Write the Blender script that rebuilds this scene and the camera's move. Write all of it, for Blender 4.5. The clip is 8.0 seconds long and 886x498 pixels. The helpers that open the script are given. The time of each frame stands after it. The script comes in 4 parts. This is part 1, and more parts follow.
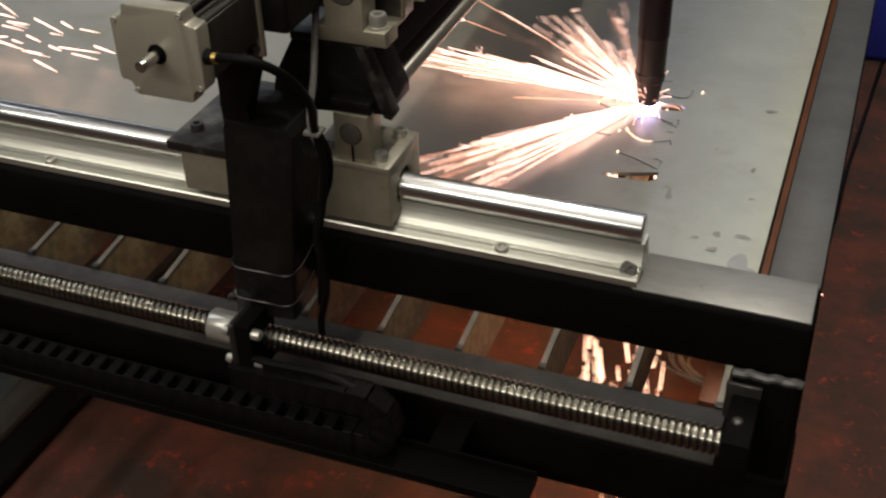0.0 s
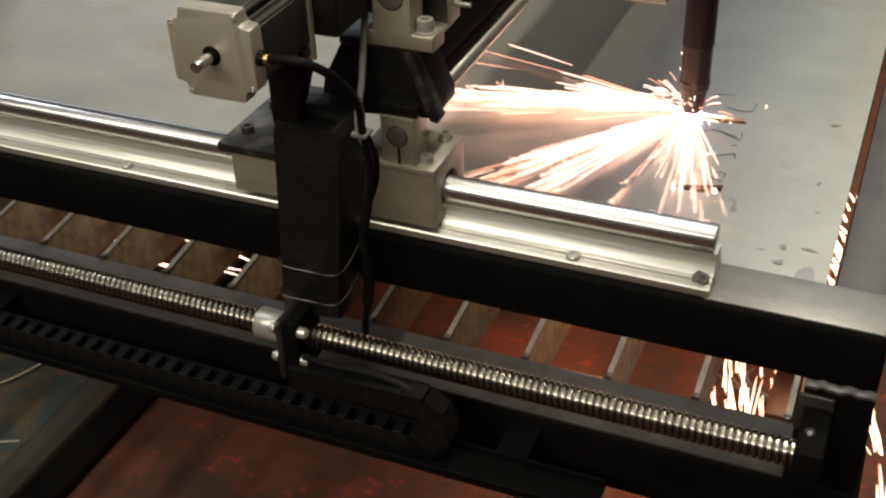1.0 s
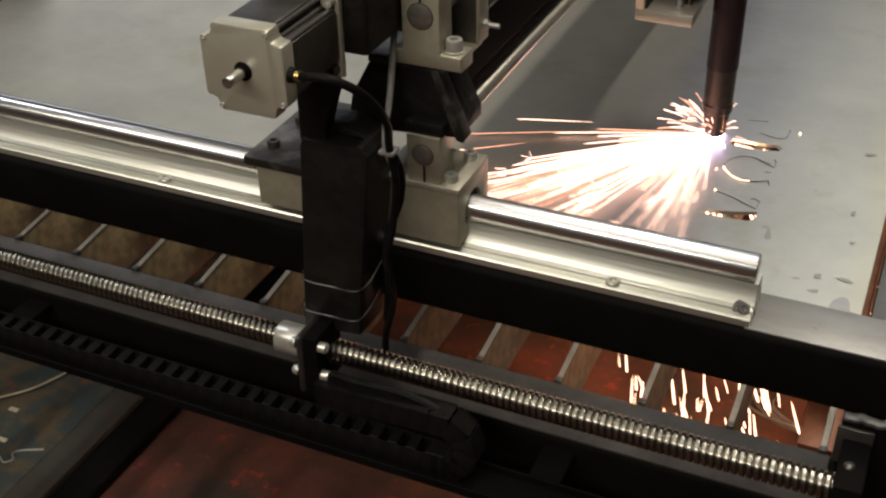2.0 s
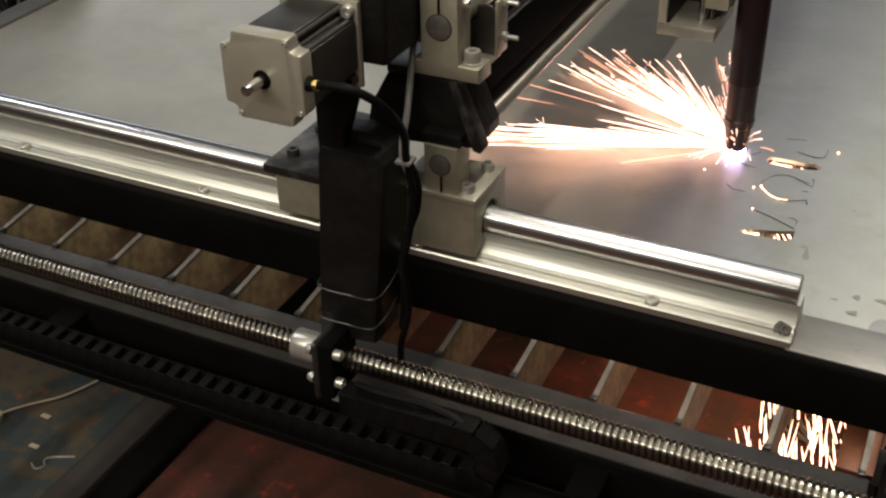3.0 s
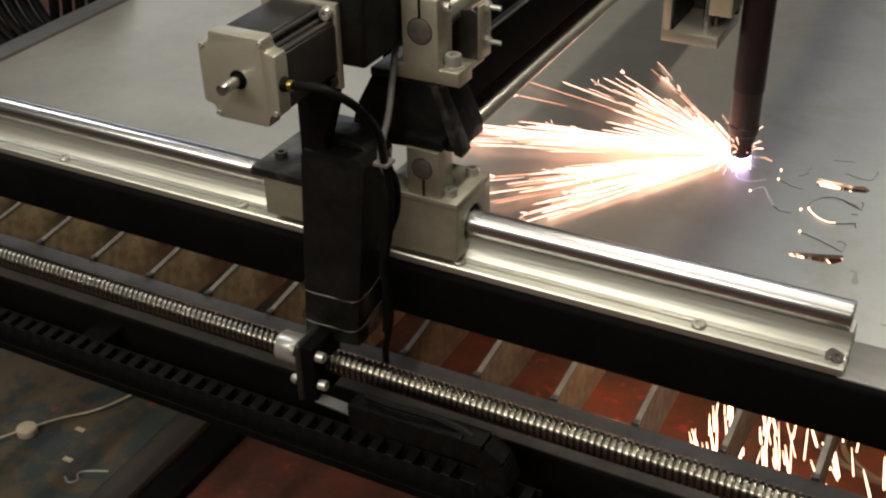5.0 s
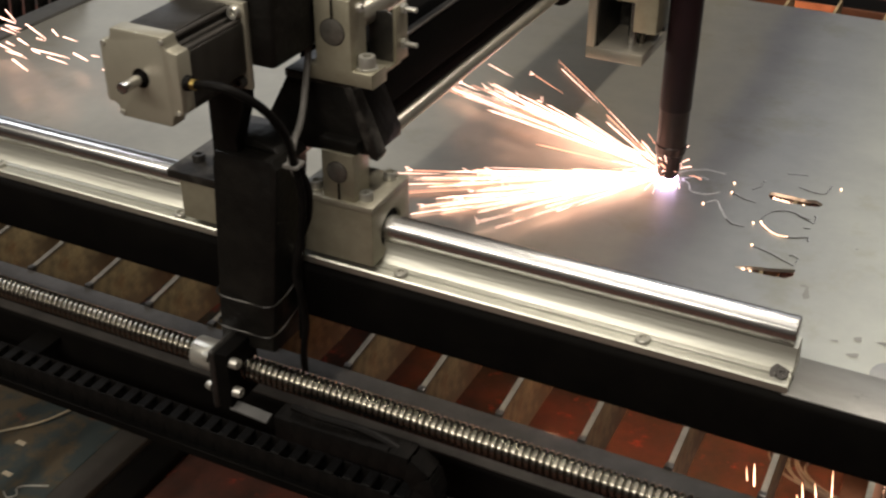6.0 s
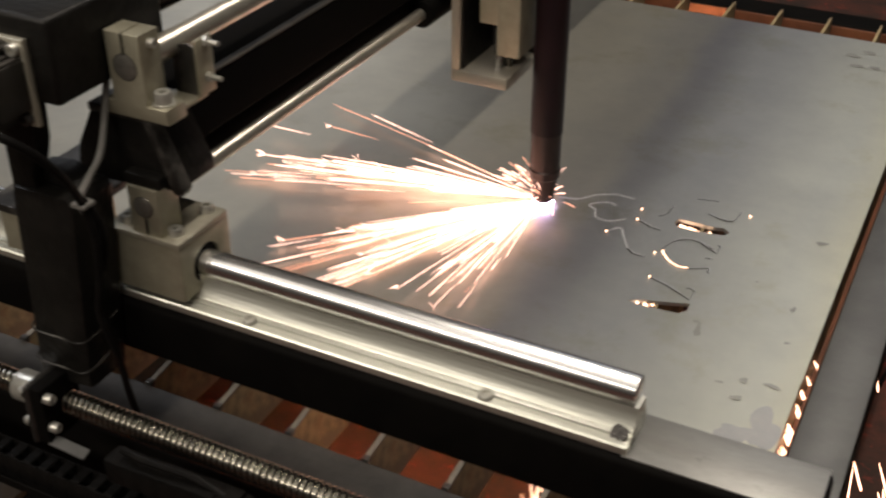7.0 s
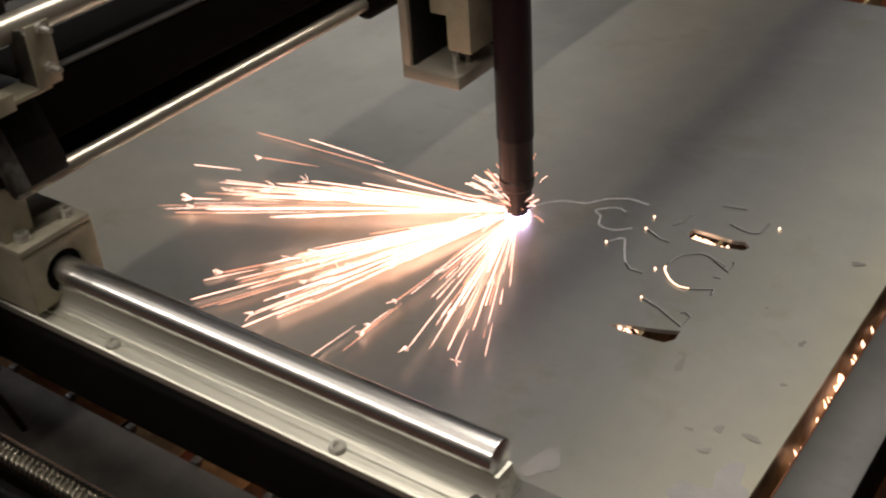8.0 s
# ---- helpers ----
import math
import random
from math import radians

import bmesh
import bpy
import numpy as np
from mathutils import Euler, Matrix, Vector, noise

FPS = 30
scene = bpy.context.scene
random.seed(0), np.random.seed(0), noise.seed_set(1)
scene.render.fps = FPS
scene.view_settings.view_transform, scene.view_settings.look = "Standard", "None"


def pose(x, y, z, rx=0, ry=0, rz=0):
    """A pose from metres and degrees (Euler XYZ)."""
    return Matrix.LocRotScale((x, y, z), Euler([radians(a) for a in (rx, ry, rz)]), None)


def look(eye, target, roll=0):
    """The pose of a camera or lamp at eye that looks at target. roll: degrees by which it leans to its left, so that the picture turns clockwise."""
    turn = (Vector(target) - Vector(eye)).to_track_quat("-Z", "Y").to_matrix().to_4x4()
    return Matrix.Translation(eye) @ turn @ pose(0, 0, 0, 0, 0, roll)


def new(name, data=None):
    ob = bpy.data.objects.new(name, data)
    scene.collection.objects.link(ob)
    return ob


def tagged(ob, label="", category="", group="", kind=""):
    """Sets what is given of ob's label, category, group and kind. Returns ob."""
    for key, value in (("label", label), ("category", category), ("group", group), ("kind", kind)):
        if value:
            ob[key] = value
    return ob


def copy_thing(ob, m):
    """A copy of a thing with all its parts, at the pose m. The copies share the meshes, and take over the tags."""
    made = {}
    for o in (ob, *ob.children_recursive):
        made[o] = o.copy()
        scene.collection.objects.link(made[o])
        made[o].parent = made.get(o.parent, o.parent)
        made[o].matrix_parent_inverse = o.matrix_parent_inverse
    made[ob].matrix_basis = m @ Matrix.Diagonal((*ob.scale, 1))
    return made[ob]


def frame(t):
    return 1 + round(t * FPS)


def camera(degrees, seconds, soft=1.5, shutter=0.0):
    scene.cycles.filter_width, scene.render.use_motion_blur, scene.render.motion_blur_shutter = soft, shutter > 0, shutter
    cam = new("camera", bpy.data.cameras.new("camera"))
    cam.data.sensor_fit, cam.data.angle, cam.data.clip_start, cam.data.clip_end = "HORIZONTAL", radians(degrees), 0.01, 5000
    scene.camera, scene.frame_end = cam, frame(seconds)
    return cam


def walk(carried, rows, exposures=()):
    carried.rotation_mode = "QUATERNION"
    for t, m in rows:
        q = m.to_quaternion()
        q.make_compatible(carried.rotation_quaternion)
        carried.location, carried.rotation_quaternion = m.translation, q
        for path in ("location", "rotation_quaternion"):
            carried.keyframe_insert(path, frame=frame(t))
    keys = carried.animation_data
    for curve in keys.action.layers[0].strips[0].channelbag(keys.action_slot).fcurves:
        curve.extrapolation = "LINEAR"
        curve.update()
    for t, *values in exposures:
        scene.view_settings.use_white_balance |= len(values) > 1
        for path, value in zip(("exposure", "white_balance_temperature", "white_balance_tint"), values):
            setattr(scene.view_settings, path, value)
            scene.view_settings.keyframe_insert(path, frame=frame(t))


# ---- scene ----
cam = camera(41.5, 8.0, soft=2.3, shutter=0.4)
PATH = [
    (0, (0.0865, -0.5207, 0.3776), (-0.0945, -0.0637, 0.0335), -1.58),
    (0.5, (0.0773, -0.5303, 0.3768), (-0.1162, -0.0763, 0.0357), -2.40),
    (1, (0.0737, -0.5342, 0.3778), (-0.1287, -0.0809, 0.0409), -2.25),
    (1.5, (0.0655, -0.5362, 0.3802), (-0.1394, -0.0819, 0.0461), -1.61),
    (3, (0.0502, -0.5381, 0.3822), (-0.1720, -0.0857, 0.0567), -1.07),
    (3.5, (0.0475, -0.5341, 0.3825), (-0.1816, -0.0847, 0.0575), -1.42),
    (4, (0.0454, -0.5320, 0.3813), (-0.1895, -0.0842, 0.0583), -1.58),
    (5.5, (0.0409, -0.5264, 0.3723), (-0.1998, -0.0752, 0.0586), -1.12),
    (6, (0.0491, -0.5110, 0.3676), (-0.1779, -0.0520, 0.0548), 0.07),
    (6.5, (0.0683, -0.4675, 0.3628), (-0.1597, -0.0099, 0.0488), 0.01),
    (7, (0.1100, -0.4395, 0.3852), (-0.1179, 0.0145, 0.0658), 0.08),
    (7.5, (0.1662, -0.3626, 0.3724), (-0.1038, 0.0649, 0.0494), -2.30),
    (8, (0.1934, -0.2865, 0.3519), (-0.1116, 0.1136, 0.0250), -4.15),
]
walk(cam, [(t, look(e, g, r)) for t, e, g, r in PATH],
     exposures=[(0, -0.13, 6350, 11), (0.5, 0.22, 6560, 13), (1, 0.32, 6500, 10), (1.5, 0.27, 6480, 12), (3, 0.21, 6480, 12), (4, 0.31, 6510, 12), (5.5, 0.16, 6530, 11),
                (6.5, 0.24, 6620, 14), (7, 0.03, 6600, 14), (7.5, -0.12, 6650, 15), (8, -0.22, 6650, 15)])


# ---- light: fluorescent tubes over the machine, added fill lamps, dim workshop all round ----
world = bpy.data.worlds.new("workshop_air")
scene.world = world
world.use_nodes = True
world.node_tree.nodes["Background"].inputs[0].default_value = (0.75, 0.8, 0.9, 1)
world.node_tree.nodes["Background"].inputs[1].default_value = 0.02


def area_lamp(name, x, y, z, wide, length, watts, colour, rz=0):
    data = bpy.data.lights.new(name, "AREA")
    data.shape, data.size, data.size_y = "RECTANGLE", wide, length
    data.energy, data.color = watts, colour
    ob = new(name, data)
    ob.matrix_world = pose(x, y, z, 0, 0, rz)
    return ob


WARM, COOL = (1.0, 0.93, 0.80), (0.90, 0.95, 1.0)


def aimed_lamp(name, at, target, wide, high, watts, colour):
    ob = area_lamp(name, 0, 0, 0, wide, high, watts, colour)
    ob.matrix_world = look(at, target)
    return ob


area_lamp("overhead_lamp", 0.13, 0.60, 2.1, 0.07, 1.5, 33, WARM)
aimed_lamp("overhead_lamp", (-0.7, -2.3, 1.9), (-0.3, 0, 0), 2.8, 0.25, 50, WARM)
# unseen broad panel, added to widen the highlight on the shaft
aimed_lamp("overhead_lamp", (-0.1, -0.95, 2.25), (-0.2, -0.3, 0), 3.0, 1.1, 15, WARM)
# unseen cool lamp, added to lift the left side
aimed_lamp("overhead_lamp", (-2.4, 0.3, 2.1), (-0.4, 0.2, 0), 0.3, 1.5, 15, COOL)
# two unseen lamps, added to brighten the sheet from behind; the walls have no opening
aimed_lamp("back_fill", (0.3, 3.6, 2.1), (0.0, 0.3, 0), 1.8, 0.55, 6.0, COOL)
aimed_lamp("left_fill", (-3.0, 3.6, 1.4), (-0.5, 0.3, 0), 2.0, 1.3, 8.5, COOL)

# ---- materials ----


def material(name, colour, rough=0.5, metal=0.0, second=None, scale=40.0, mix=(0.4, 0.65), grain=0.0, grain_scale=300.0,
             rough_spread=0.12, stretch=(1, 1, 1), spots=None, spot_scale=15.0, spot_at=(0.6, 0.68), coat=0.0, spec=0.5):
    """A surface with stains at one size, grain at another, and fine relief."""
    m = bpy.data.materials.new(name)
    m.use_nodes = True
    nt = m.node_tree
    b = nt.nodes["Principled BSDF"]
    b.inputs["Metallic"].default_value = metal
    b.inputs["Specular IOR Level"].default_value = spec
    if coat:
        b.inputs["Coat Weight"].default_value = coat
        b.inputs["Coat Roughness"].default_value = 0.2
    co = nt.nodes.new("ShaderNodeTexCoord")
    mp = nt.nodes.new("ShaderNodeMapping")
    mp.inputs["Scale"].default_value = stretch
    nt.links.new(co.outputs["Object"], mp.inputs[0])
    n1 = nt.nodes.new("ShaderNodeTexNoise")
    n1.inputs["Scale"].default_value = scale
    n1.inputs["Detail"].default_value = 6
    n1.inputs["Roughness"].default_value = 0.65
    nt.links.new(mp.outputs[0], n1.inputs["Vector"])
    ramp = nt.nodes.new("ShaderNodeValToRGB")
    ramp.color_ramp.elements[0].position, ramp.color_ramp.elements[1].position = mix
    second = second or tuple(c * 0.75 for c in colour)
    ramp.color_ramp.elements[0].color = (*colour, 1)
    ramp.color_ramp.elements[1].color = (*second, 1)
    nt.links.new(n1.outputs["Fac"], ramp.inputs[0])
    out = ramp.outputs[0]
    if spots:
        n3 = nt.nodes.new("ShaderNodeTexNoise")
        n3.inputs["Scale"].default_value = spot_scale
        n3.inputs["Detail"].default_value = 8
        n3.inputs["Roughness"].default_value = 0.7
        nt.links.new(co.outputs["Object"], n3.inputs["Vector"])
        r3 = nt.nodes.new("ShaderNodeValToRGB")
        r3.color_ramp.elements[0].position, r3.color_ramp.elements[1].position = spot_at
        nt.links.new(n3.outputs["Fac"], r3.inputs[0])
        mx = nt.nodes.new("ShaderNodeMix")
        mx.data_type = "RGBA"
        nt.links.new(r3.outputs[0], mx.inputs["Factor"])
        nt.links.new(out, mx.inputs["A"])
        mx.inputs["B"].default_value = (*spots, 1)
        out = mx.outputs["Result"]
    nt.links.new(out, b.inputs["Base Color"])
    n2 = nt.nodes.new("ShaderNodeTexNoise")
    n2.inputs["Scale"].default_value = grain_scale
    n2.inputs["Detail"].default_value = 3
    nt.links.new(mp.outputs[0], n2.inputs["Vector"])
    mr = nt.nodes.new("ShaderNodeMapRange")
    mr.inputs["To Min"].default_value = max(0.02, rough - rough_spread)
    mr.inputs["To Max"].default_value = min(1.0, rough + rough_spread)
    nt.links.new(n1.outputs["Fac"], mr.inputs["Value"])
    nt.links.new(mr.outputs[0], b.inputs["Roughness"])
    if grain:
        bp = nt.nodes.new("ShaderNodeBump")
        bp.inputs["Strength"].default_value = grain
        bp.inputs["Distance"].default_value = 0.001
        nt.links.new(n2.outputs["Fac"], bp.inputs["Height"])
        nt.links.new(bp.outputs[0], b.inputs["Normal"])
    return m


def glowing(name, colour, strength):
    m = bpy.data.materials.new(name)
    m.use_nodes = True
    b = m.node_tree.nodes["Principled BSDF"]
    b.inputs["Base Color"].default_value = (0.02, 0.01, 0.005, 1)
    b.inputs["Emission Color"].default_value = (*colour, 1)
    b.inputs["Emission Strength"].default_value = strength
    return m


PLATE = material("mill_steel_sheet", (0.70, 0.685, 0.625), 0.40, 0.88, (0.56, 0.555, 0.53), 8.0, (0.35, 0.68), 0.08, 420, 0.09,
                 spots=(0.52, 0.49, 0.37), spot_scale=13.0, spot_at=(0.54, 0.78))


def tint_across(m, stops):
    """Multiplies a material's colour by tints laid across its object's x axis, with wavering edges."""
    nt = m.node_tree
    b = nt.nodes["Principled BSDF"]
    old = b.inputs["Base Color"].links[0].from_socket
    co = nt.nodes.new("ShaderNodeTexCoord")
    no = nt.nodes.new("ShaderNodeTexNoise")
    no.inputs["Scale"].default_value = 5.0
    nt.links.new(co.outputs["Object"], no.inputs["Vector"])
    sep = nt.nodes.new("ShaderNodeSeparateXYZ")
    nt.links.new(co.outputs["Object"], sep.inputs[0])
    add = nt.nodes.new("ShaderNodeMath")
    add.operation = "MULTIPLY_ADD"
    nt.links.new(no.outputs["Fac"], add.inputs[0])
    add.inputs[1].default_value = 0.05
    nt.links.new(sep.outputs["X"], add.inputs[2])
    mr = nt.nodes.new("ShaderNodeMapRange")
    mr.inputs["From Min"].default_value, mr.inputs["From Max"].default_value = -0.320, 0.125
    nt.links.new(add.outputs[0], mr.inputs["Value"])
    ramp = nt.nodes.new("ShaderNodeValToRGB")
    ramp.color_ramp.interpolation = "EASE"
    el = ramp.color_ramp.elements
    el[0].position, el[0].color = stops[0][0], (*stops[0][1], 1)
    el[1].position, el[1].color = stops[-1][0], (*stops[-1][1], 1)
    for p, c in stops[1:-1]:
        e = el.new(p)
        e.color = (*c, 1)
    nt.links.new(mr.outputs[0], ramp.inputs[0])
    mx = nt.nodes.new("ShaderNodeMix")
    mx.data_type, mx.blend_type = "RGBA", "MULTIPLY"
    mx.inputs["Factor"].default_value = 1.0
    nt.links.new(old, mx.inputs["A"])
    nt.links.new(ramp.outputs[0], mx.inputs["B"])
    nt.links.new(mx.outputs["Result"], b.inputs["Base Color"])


# uneven light on the sheet put into its colour: dark bluish band, warm right
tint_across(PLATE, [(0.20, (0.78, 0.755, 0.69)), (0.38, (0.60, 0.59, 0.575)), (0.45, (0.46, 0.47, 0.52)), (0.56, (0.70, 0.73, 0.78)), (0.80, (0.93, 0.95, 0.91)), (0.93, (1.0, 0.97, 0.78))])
CHROME = material("ground_steel_rod", (0.62, 0.62, 0.61), 0.25, 1.0, (0.55, 0.55, 0.55), 60, (0.3, 0.8), 0.03, 900, 0.05, (0.1, 1, 1))
ROD = material("dull_gantry_rod", (0.58, 0.55, 0.48), 0.30, 0.8, (0.40, 0.38, 0.33), 60, (0.3, 0.8), 0.05, 900, 0.06)
SCREW = material("oiled_screw_steel", (0.26, 0.245, 0.21), 0.23, 1.0, (0.16, 0.148, 0.125), 50, (0.35, 0.7), 0.05, 700, 0.08)
ALU = material("extruded_aluminium", (0.70, 0.70, 0.63), 0.41, 0.92, (0.40, 0.40, 0.345), 110, (0.36, 0.68), 0.20, 500, 0.10, (0.035, 1, 1),
               spots=(0.30, 0.30, 0.25), spot_scale=26, spot_at=(0.64, 0.80))
CAST = material("sandblasted_aluminium", (0.40, 0.375, 0.285), 0.40, 0.6, (0.29, 0.27, 0.20), 45, (0.35, 0.7), 0.22, 1400, 0.10)
PLATE_GREY = material("dull_aluminium_plate", (0.40, 0.375, 0.30), 0.42, 0.6, (0.28, 0.26, 0.205), 60, (0.35, 0.7), 0.12, 1200, 0.1)
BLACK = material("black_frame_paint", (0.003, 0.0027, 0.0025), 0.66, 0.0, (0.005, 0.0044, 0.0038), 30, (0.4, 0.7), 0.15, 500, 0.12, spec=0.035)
# dim and lit tone of one bare steel: gloss by facing put into colour
WORN_DIM = material("scuffed_steel_dim", (0.135, 0.135, 0.132), 0.50, 0.6, (0.10, 0.10, 0.10), 22, (0.35, 0.7), 0.10, 500, 0.1, (1, 1, 1),
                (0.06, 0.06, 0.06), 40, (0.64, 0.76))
BARE_LIT = material("smeared_steel_lit", (0.36, 0.355, 0.335), 0.46, 0.7, (0.20, 0.196, 0.186), 16, (0.35, 0.7), 0.12, 500, 0.12, (0.4, 1, 1),
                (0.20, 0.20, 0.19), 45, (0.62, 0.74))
LOWER_TOP = material("dark_grey_steel", (0.060, 0.054, 0.048), 0.45, 0.3, (0.028, 0.025, 0.022), 40, (0.35, 0.7), 0.1, 500, 0.1)
MATT_BLACK = material("black_tape_wrap", (0.006, 0.0056, 0.005), 0.42, 0.0, (0.013, 0.0118, 0.010), 45, (0.45, 0.75), 0.5, 220, 0.12, spec=0.2)
RUBBER = material("black_cable_rubber", (0.004, 0.0038, 0.0036), 0.5, 0.0, (0.008, 0.007, 0.0065), 80, (0.4, 0.7), 0.2, 700, 0.1, spec=0.07)
GREY_CABLE = material("grey_cable_sheath", (0.13, 0.125, 0.115), 0.5, 0.0, (0.09, 0.085, 0.08), 80, (0.4, 0.7), 0.1, 700, 0.1)
SCUFFED = material("scuffed_black_plate", (0.014, 0.0125, 0.011), 0.40, 0.25, (0.12, 0.112, 0.10), 40, (0.48, 0.74), 0.25, 420, 0.12)
LAMINATE = material("motor_laminations", (0.022, 0.020, 0.017), 0.34, 0.3, (0.034, 0.031, 0.027), 20, (0.35, 0.7), 0.2, 1500, 0.08, (1, 6, 1))
MOTOR_GREY = material("motor_end_cap_aluminium", (0.47, 0.445, 0.36), 0.36, 0.55, (0.39, 0.37, 0.295), 30, (0.35, 0.7), 0.10, 1600, 0.06)
BOLT = material("zinc_bolt", (0.60, 0.59, 0.53), 0.30, 0.7, (0.46, 0.45, 0.41), 120, (0.35, 0.7), 0.1, 900, 0.08)
DARK_BOLT = material("blackened_bolt", (0.05, 0.048, 0.045), 0.35, 0.7, (0.08, 0.075, 0.07), 120, (0.35, 0.7), 0.1, 900, 0.08)
BRASS = material("brass_fitting", (0.62, 0.46, 0.16), 0.3, 1.0, (0.5, 0.36, 0.12), 80, (0.35, 0.7), 0.05, 900, 0.08)
TORCH = material("black_torch_sleeve", (0.008, 0.004, 0.005), 0.36, 0.0, (0.016, 0.006, 0.008), 25, (0.35, 0.7), 0.15, 500, 0.1, spec=0.25)
COPPER = material("sooty_torch_shield", (0.035, 0.020, 0.018), 0.36, 0.4, (0.018, 0.012, 0.011), 60, (0.35, 0.7), 0.15, 700, 0.1)
TAN = material("bare_aluminium_bracket", (0.42, 0.385, 0.31), 0.42, 0.5, (0.35, 0.33, 0.29), 35, (0.35, 0.7), 0.1, 900, 0.1)
SLAT = material("rusty_slat_steel", (0.38, 0.29, 0.15), 0.6, 0.0, (0.13, 0.095, 0.055), 17, (0.42, 0.60), 0.3, 300, 0.12,
                spots=(0.17, 0.085, 0.038), spot_scale=24, spot_at=(0.58, 0.72))
# orange glow of the sparks put into the steel's own colour
SPARK_LIT = material("spark_lit_steel", (0.25, 0.092, 0.042), 0.42, 0.35, (0.11, 0.042, 0.022), 18, (0.35, 0.7), 0.2, 300, 0.12)
SLAT_EDGE = material("grey_slat_edge", (0.20, 0.18, 0.15), 0.45, 0.4, (0.10, 0.088, 0.07), 60, (0.35, 0.7), 0.2, 400, 0.1)
FLOOR = material("red_painted_concrete", (0.029, 0.0185, 0.0145), 0.7, 0.0, (0.084, 0.0285, 0.0195), 14.0, (0.40, 0.64), 0.5, 120, 0.12,
                 spots=(0.19, 0.031, 0.019), spot_scale=48, spot_at=(0.58, 0.68), spec=0.2)
BOARD = material("blotched_painted_board", (0.032, 0.042, 0.042), 0.75, 0.0, (0.072, 0.056, 0.036), 30.0, (0.44, 0.56), 0.35, 150, 0.12,
                 spots=(0.20, 0.045, 0.028), spot_scale=13, spot_at=(0.57, 0.64), spec=0.2)
BOARD_EDGE = material("bare_board_edge", (0.040, 0.036, 0.030), 0.6, 0.0, (0.026, 0.022, 0.018), 20, (0.35, 0.7), 0.2, 200, 0.1)
WALL = material("dim_workshop_wall", (0.16, 0.15, 0.14), 0.85, 0.0, (0.12, 0.115, 0.11), 3, (0.35, 0.7), 0.2, 60, 0.05)
CEIL = material("dim_workshop_ceiling", (0.30, 0.30, 0.29), 0.85, 0.0, (0.26, 0.26, 0.25), 2, (0.35, 0.7), 0.1, 60, 0.05)
BLUE = material("blue_plastic", (0.02, 0.03, 0.28), 0.45, 0.0, (0.015, 0.02, 0.2), 30, (0.35, 0.7), 0.05, 300, 0.1)
CORD = material("dusty_cord", (0.38, 0.33, 0.24), 0.8, 0.0, (0.28, 0.23, 0.16), 90, (0.35, 0.7), 0.3, 900, 0.1)
KERF = material("burnt_cut_edge", (0.012, 0.011, 0.0105), 0.5, 0.4, (0.06, 0.055, 0.05), 200, (0.35, 0.7), 0.3, 900, 0.1)
DROSS = material("bright_cut_edge", (0.78, 0.78, 0.80), 0.35, 0.4, (0.5, 0.5, 0.52), 200, (0.35, 0.7), 0.3, 900, 0.1)
STAIN = material("dark_oil_stain", (0.35, 0.34, 0.31), 0.48, 0.85, (0.44, 0.43, 0.39), 60, (0.35, 0.7), 0.1, 500, 0.1)
WATER = material("dried_water_mark", (0.40, 0.40, 0.40), 0.5, 0.85, (0.47, 0.465, 0.45), 90, (0.35, 0.7), 0.1, 500, 0.06)
SAWN = material("sawn_shaft_steel", (0.26, 0.25, 0.225), 0.36, 0.7, (0.18, 0.172, 0.15), 200, (0.35, 0.7), 0.2, 1200, 0.1)
SPARK = glowing("white_hot_spark", (1.0, 0.58, 0.44), 5.0)
SPARK_DIM = glowing("orange_spark", (1.0, 0.42, 0.25), 2.6)
SPARK_LOW = glowing("falling_spark", (1.0, 0.56, 0.35), 6)
ARC = glowing("plasma_arc", (0.82, 0.60, 1.0), 45)
JET = glowing("plasma_jet", (1.0, 0.50, 0.24), 2000)
MOLTEN = glowing("molten_slag", (1.0, 0.62, 0.40), 5)

# ---- mesh helpers ----


def box(bm, x0, x1, y0, y1, z0, z1, bevel=0.0, seg=2, m=None):
    made = bmesh.ops.create_cube(bm, size=1.0)["verts"]
    for v in made:
        v.co = Vector(((x0 + x1) / 2 + v.co.x * (x1 - x0), (y0 + y1) / 2 + v.co.y * (y1 - y0), (z0 + z1) / 2 + v.co.z * (z1 - z0)))
    if m is not None:
        bmesh.ops.transform(bm, matrix=m, verts=made)
    if bevel:
        edges = list({e for v in made for e in v.link_edges})
        bmesh.ops.bevel(bm, geom=edges, offset=bevel, segments=seg, profile=0.5, affect="EDGES")


def rod(bm, a, b, r, seg=24, r2=None, bevel=0.0):
    a, b = Vector(a), Vector(b)
    d = b - a
    m = Matrix.Translation((a + b) / 2) @ d.to_track_quat("Z", "Y").to_matrix().to_4x4()
    made = bmesh.ops.create_cone(bm, cap_ends=True, segments=seg, radius1=r, radius2=r if r2 is None else r2, depth=d.length, matrix=m)["verts"]
    if bevel:
        edges = list({e for v in made for e in v.link_edges if len(e.link_faces) == 2 and any(len(f.verts) > 4 for f in e.link_faces)})
        bmesh.ops.bevel(bm, geom=edges, offset=bevel, segments=2, profile=0.5, affect="EDGES")


